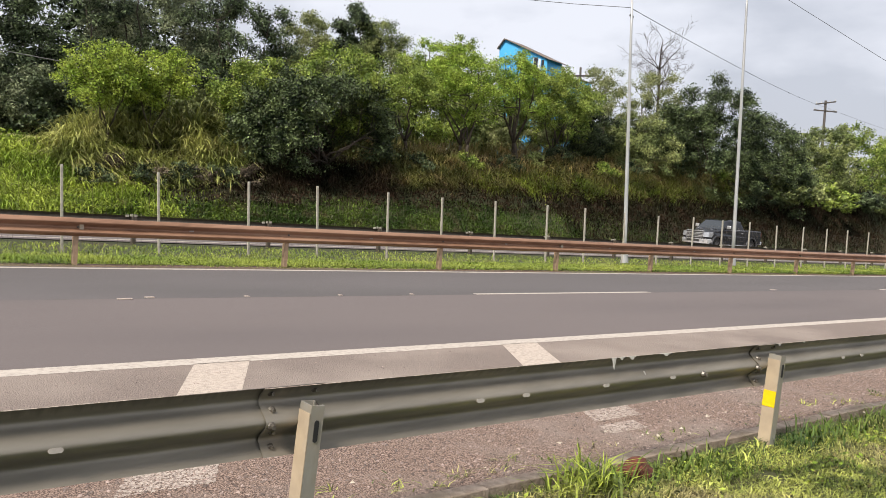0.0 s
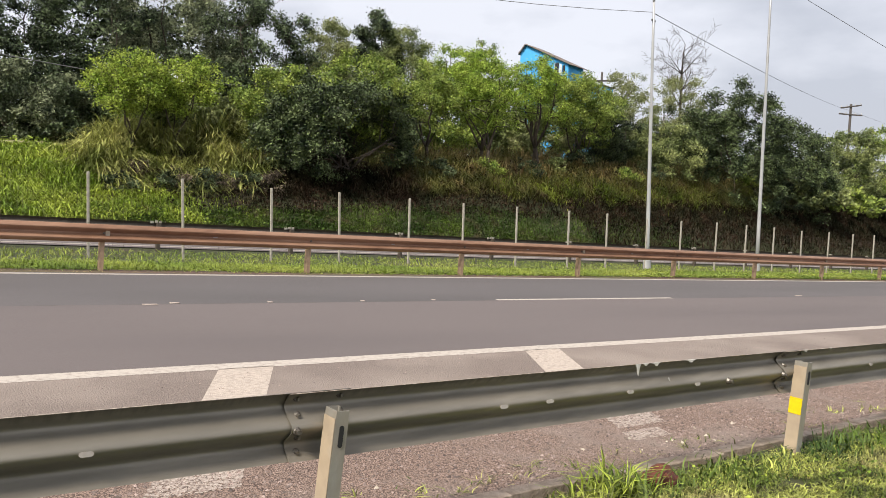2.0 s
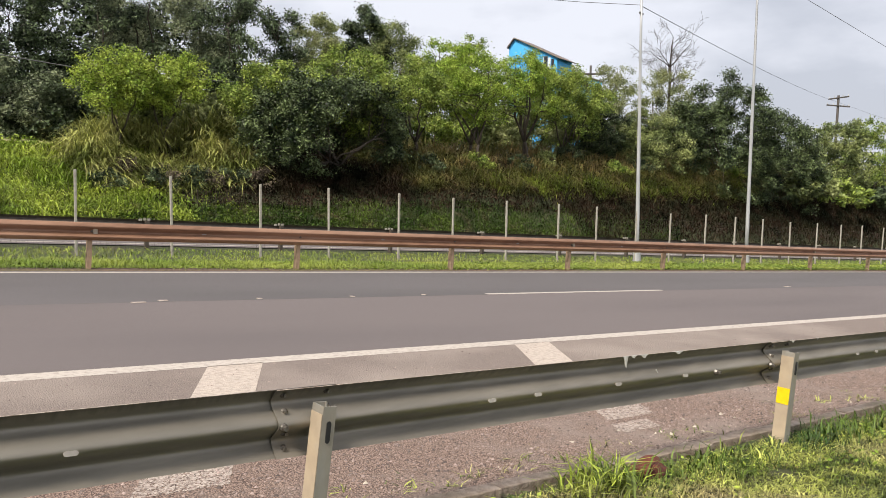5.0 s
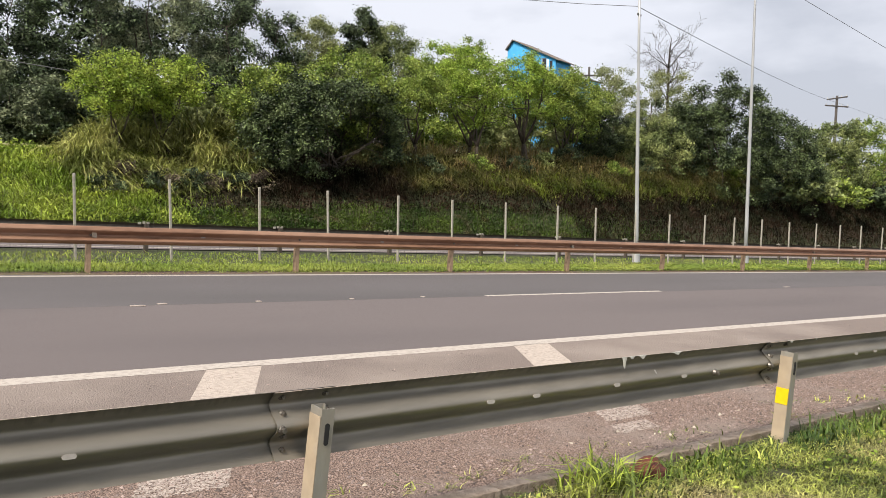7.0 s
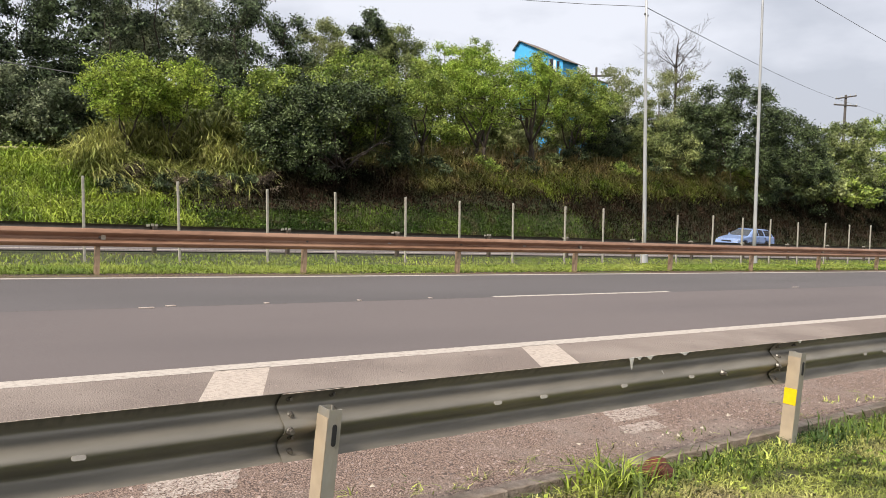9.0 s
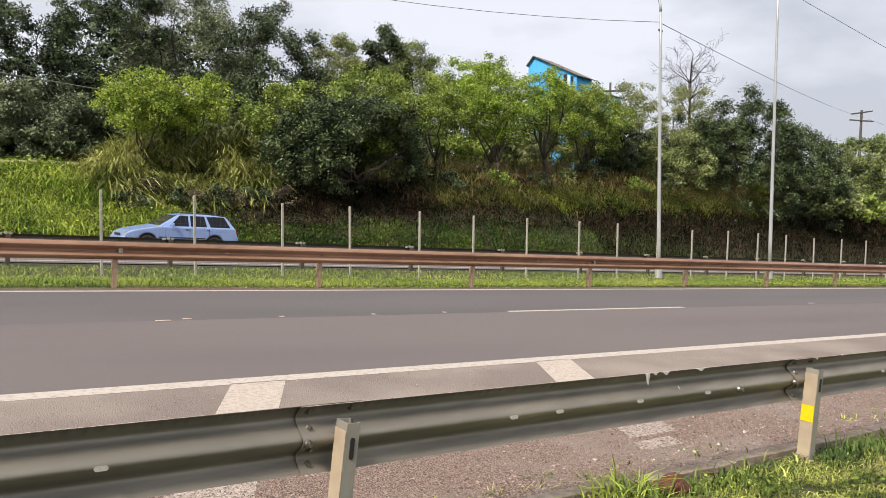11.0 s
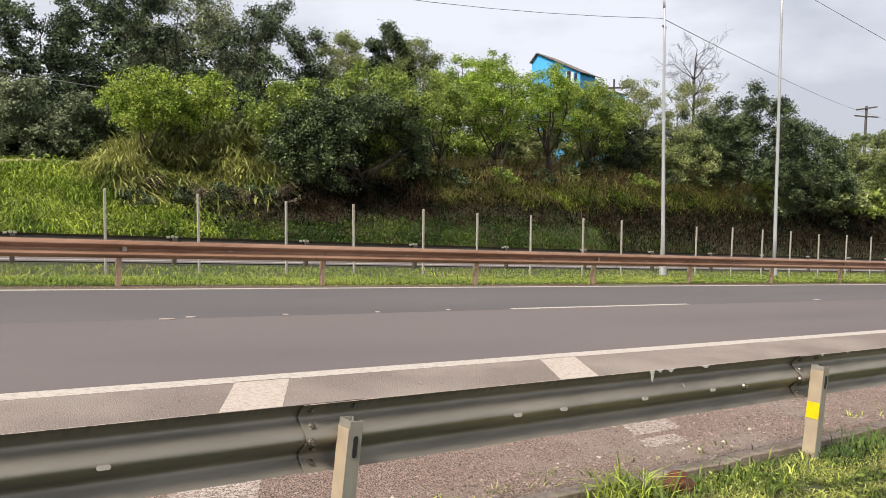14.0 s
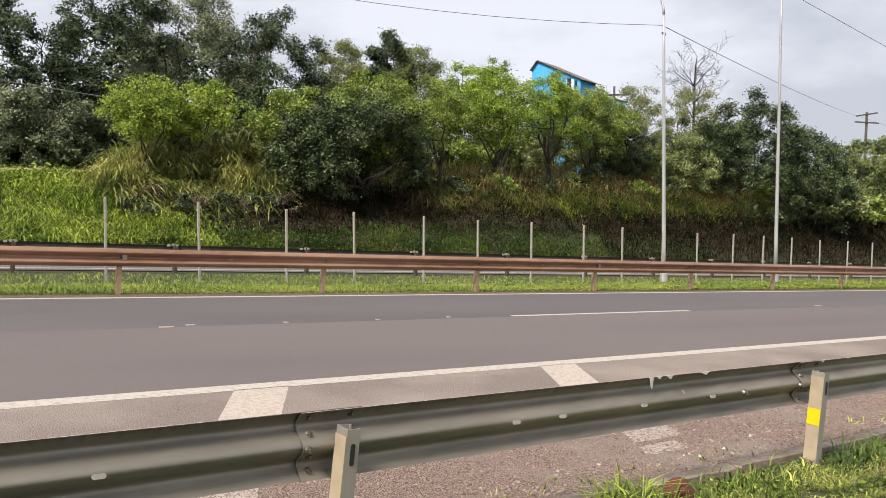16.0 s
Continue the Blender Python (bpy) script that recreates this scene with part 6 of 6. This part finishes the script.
def estate_car():
    car = thing("estate_car", "pale metallic blue estate car with dark windows", "car")
    fa, ra, R = 0.86, 3.38, 0.295
    low = [(0.05, 0.34), (0.3, 0.28)] + arc(fa, R, 0.37, 172, 8) + [(1.4, 0.26), (2.85, 0.26)] + arc(ra, R, 0.37, 172, 8) + [(3.95, 0.32), (4.24, 0.38), (4.28, 0.62), (4.2, 0.93), (4.12, 0.95), (1.5, 0.93), (1.2, 0.92), (0.75, 0.84), (0.3, 0.74),
           (0.06, 0.62), (0.0, 0.48)]
    part("body", slab(low, -0.845, 0.845, bevel=0.06, segs=3), M_SILVERBLUE, car)
    part("cabin", greenhouse([(1.2, 0.9), (2.2, 0.9), (3.2, 0.9), (4.2, 0.9)], [(1.98, 1.36), (2.5, 1.41), (3.3, 1.41), (3.86, 1.36)], 0.825, 0.6), M_SILVERBLUE, car)
    side_windows(car, [(1.66, 2.36, 2.36, 2.06), (2.44, 3.06, 2.98, 2.44), (3.2, 3.98, 3.76, 3.06)], 0.955, 1.345, 0.825, 0.6, 0.9, 1.38)
    part("windscreen", pane([(1.28, -0.72, 0.95), (1.28, 0.72, 0.95), (1.95, 0.56, 1.34), (1.95, -0.56, 1.34)], (-0.5, 0, 0.85)), M_SCREEN, car, "raked windscreen")
    part("rear_window", pane([(4.12, -0.66, 1.0), (4.12, 0.66, 1.0), (3.9, 0.54, 1.3), (3.9, -0.54, 1.3)], (0.85, 0, 0.5)), M_GLASS_DARK, car)
    for side in (-1, 1):
        part("headlight", slab([(0.02, 0.54), (0.1, 0.66), (0.42, 0.72), (0.4, 0.58)], side * 0.5, side * 0.83, bevel=0.015), M_LENS, car, "clear headlight")
        part("tail_light", box_bm(4.2, side * 0.78, 0.78, 0.1, 0.12, 0.3, bevel=0.02), M_TAIL, car, "red tail light")
        part("mirror", box_bm(1.72, side * 0.93, 1.0, 0.1, 0.18, 0.12, bevel=0.03), M_SILVERBLUE, car, "pale blue door mirror")
        for x in (2.3, 3.1):
            part("door_handle", box_bm(x, side * 0.85, 0.83, 0.13, 0.02, 0.03, bevel=0.006), M_TRIM, car)
        part("side_moulding", box_bm(2.12, side * 0.848, 0.52, 1.75, 0.015, 0.045), M_TRIM, car, "dark side moulding")
        part("roof_rail", box_bm(2.95, side * 0.55, 1.44, 1.7, 0.03, 0.025, bevel=0.008), M_TRIM, car, "black roof rail")
        for x in (1.5, 2.4, 3.15):
            part("door_seam", box_bm(x, side * 0.8455, 0.62, 0.01, 0.006, 0.58), M_TRIM, car)
    part("grille", box_bm(0.0, 0, 0.56, 0.04, 0.7, 0.1, bevel=0.02), M_TRIM, car, "black oval grille")
    part("front_bumper", box_bm(0.02, 0, 0.42, 0.14, 1.62, 0.18, bevel=0.05), M_SILVERBLUE, car)
    part("rear_bumper", box_bm(4.27, 0, 0.5, 0.14, 1.62, 0.2, bevel=0.05), M_SILVERBLUE, car)
    part("floor_pan", box_bm(2.1, 0, 0.28, 3.4, 1.2, 0.16, bevel=0.02), M_TRIM, car)
    for cx in (fa, ra):
        part("wheel_well", box_bm(cx, 0, 0.5, 0.82, 1.4, 0.42), M_TRIM, car)
    wheels = [wheel(car, x, y, R, 0.19, 8) for x in (fa, ra) for y in (-0.73, 0.73)]
    return car, wheels


def motions():
    tilt = math.degrees(math.atan(-SLOPE))
    for maker, y, x0, speed, span in ((pickup, 29.7, 49.0 - 5.98, 26.85, (0.0, 1.9)), (estate_car, 29.55, 23.64 + 10.3 * 17.55 - 3.93, 17.55, (7.7, 11.8))):
        car, wheels = maker()
        if maker is estate_car:
            car.scale = (0.95, 0.95, 0.95)
        rows = []
        for k in range(33):
            t = 0.5 * k
            x = x0 - speed * t
            if maker is estate_car and t < 10.5:
                x += 1.05 * (10.5 - t)  # it slows a little on the rise
            rows.append((t, pose(x, y, zx(x) + FAR_DROP + 0.002, 0, tilt if -70 < x < 150 else 0.0, 0)))
        walk(car, rows)
        for w in wheels:
            p = w.matrix_basis.translation.copy()
            turn, steps = 0.0, [(0.0, 0.0)]
            t = span[0]
            if t > 0:
                steps.append((t, 0.0))
            while t < span[1]:
                t += 1 / FPS
                turn -= 85.0
                steps.append((t, turn))
            steps.append((16.0, turn))
            walk(w, [(t, pose(p.x, p.y, p.z, 0, a, 0)) for t, a in steps])


motions()
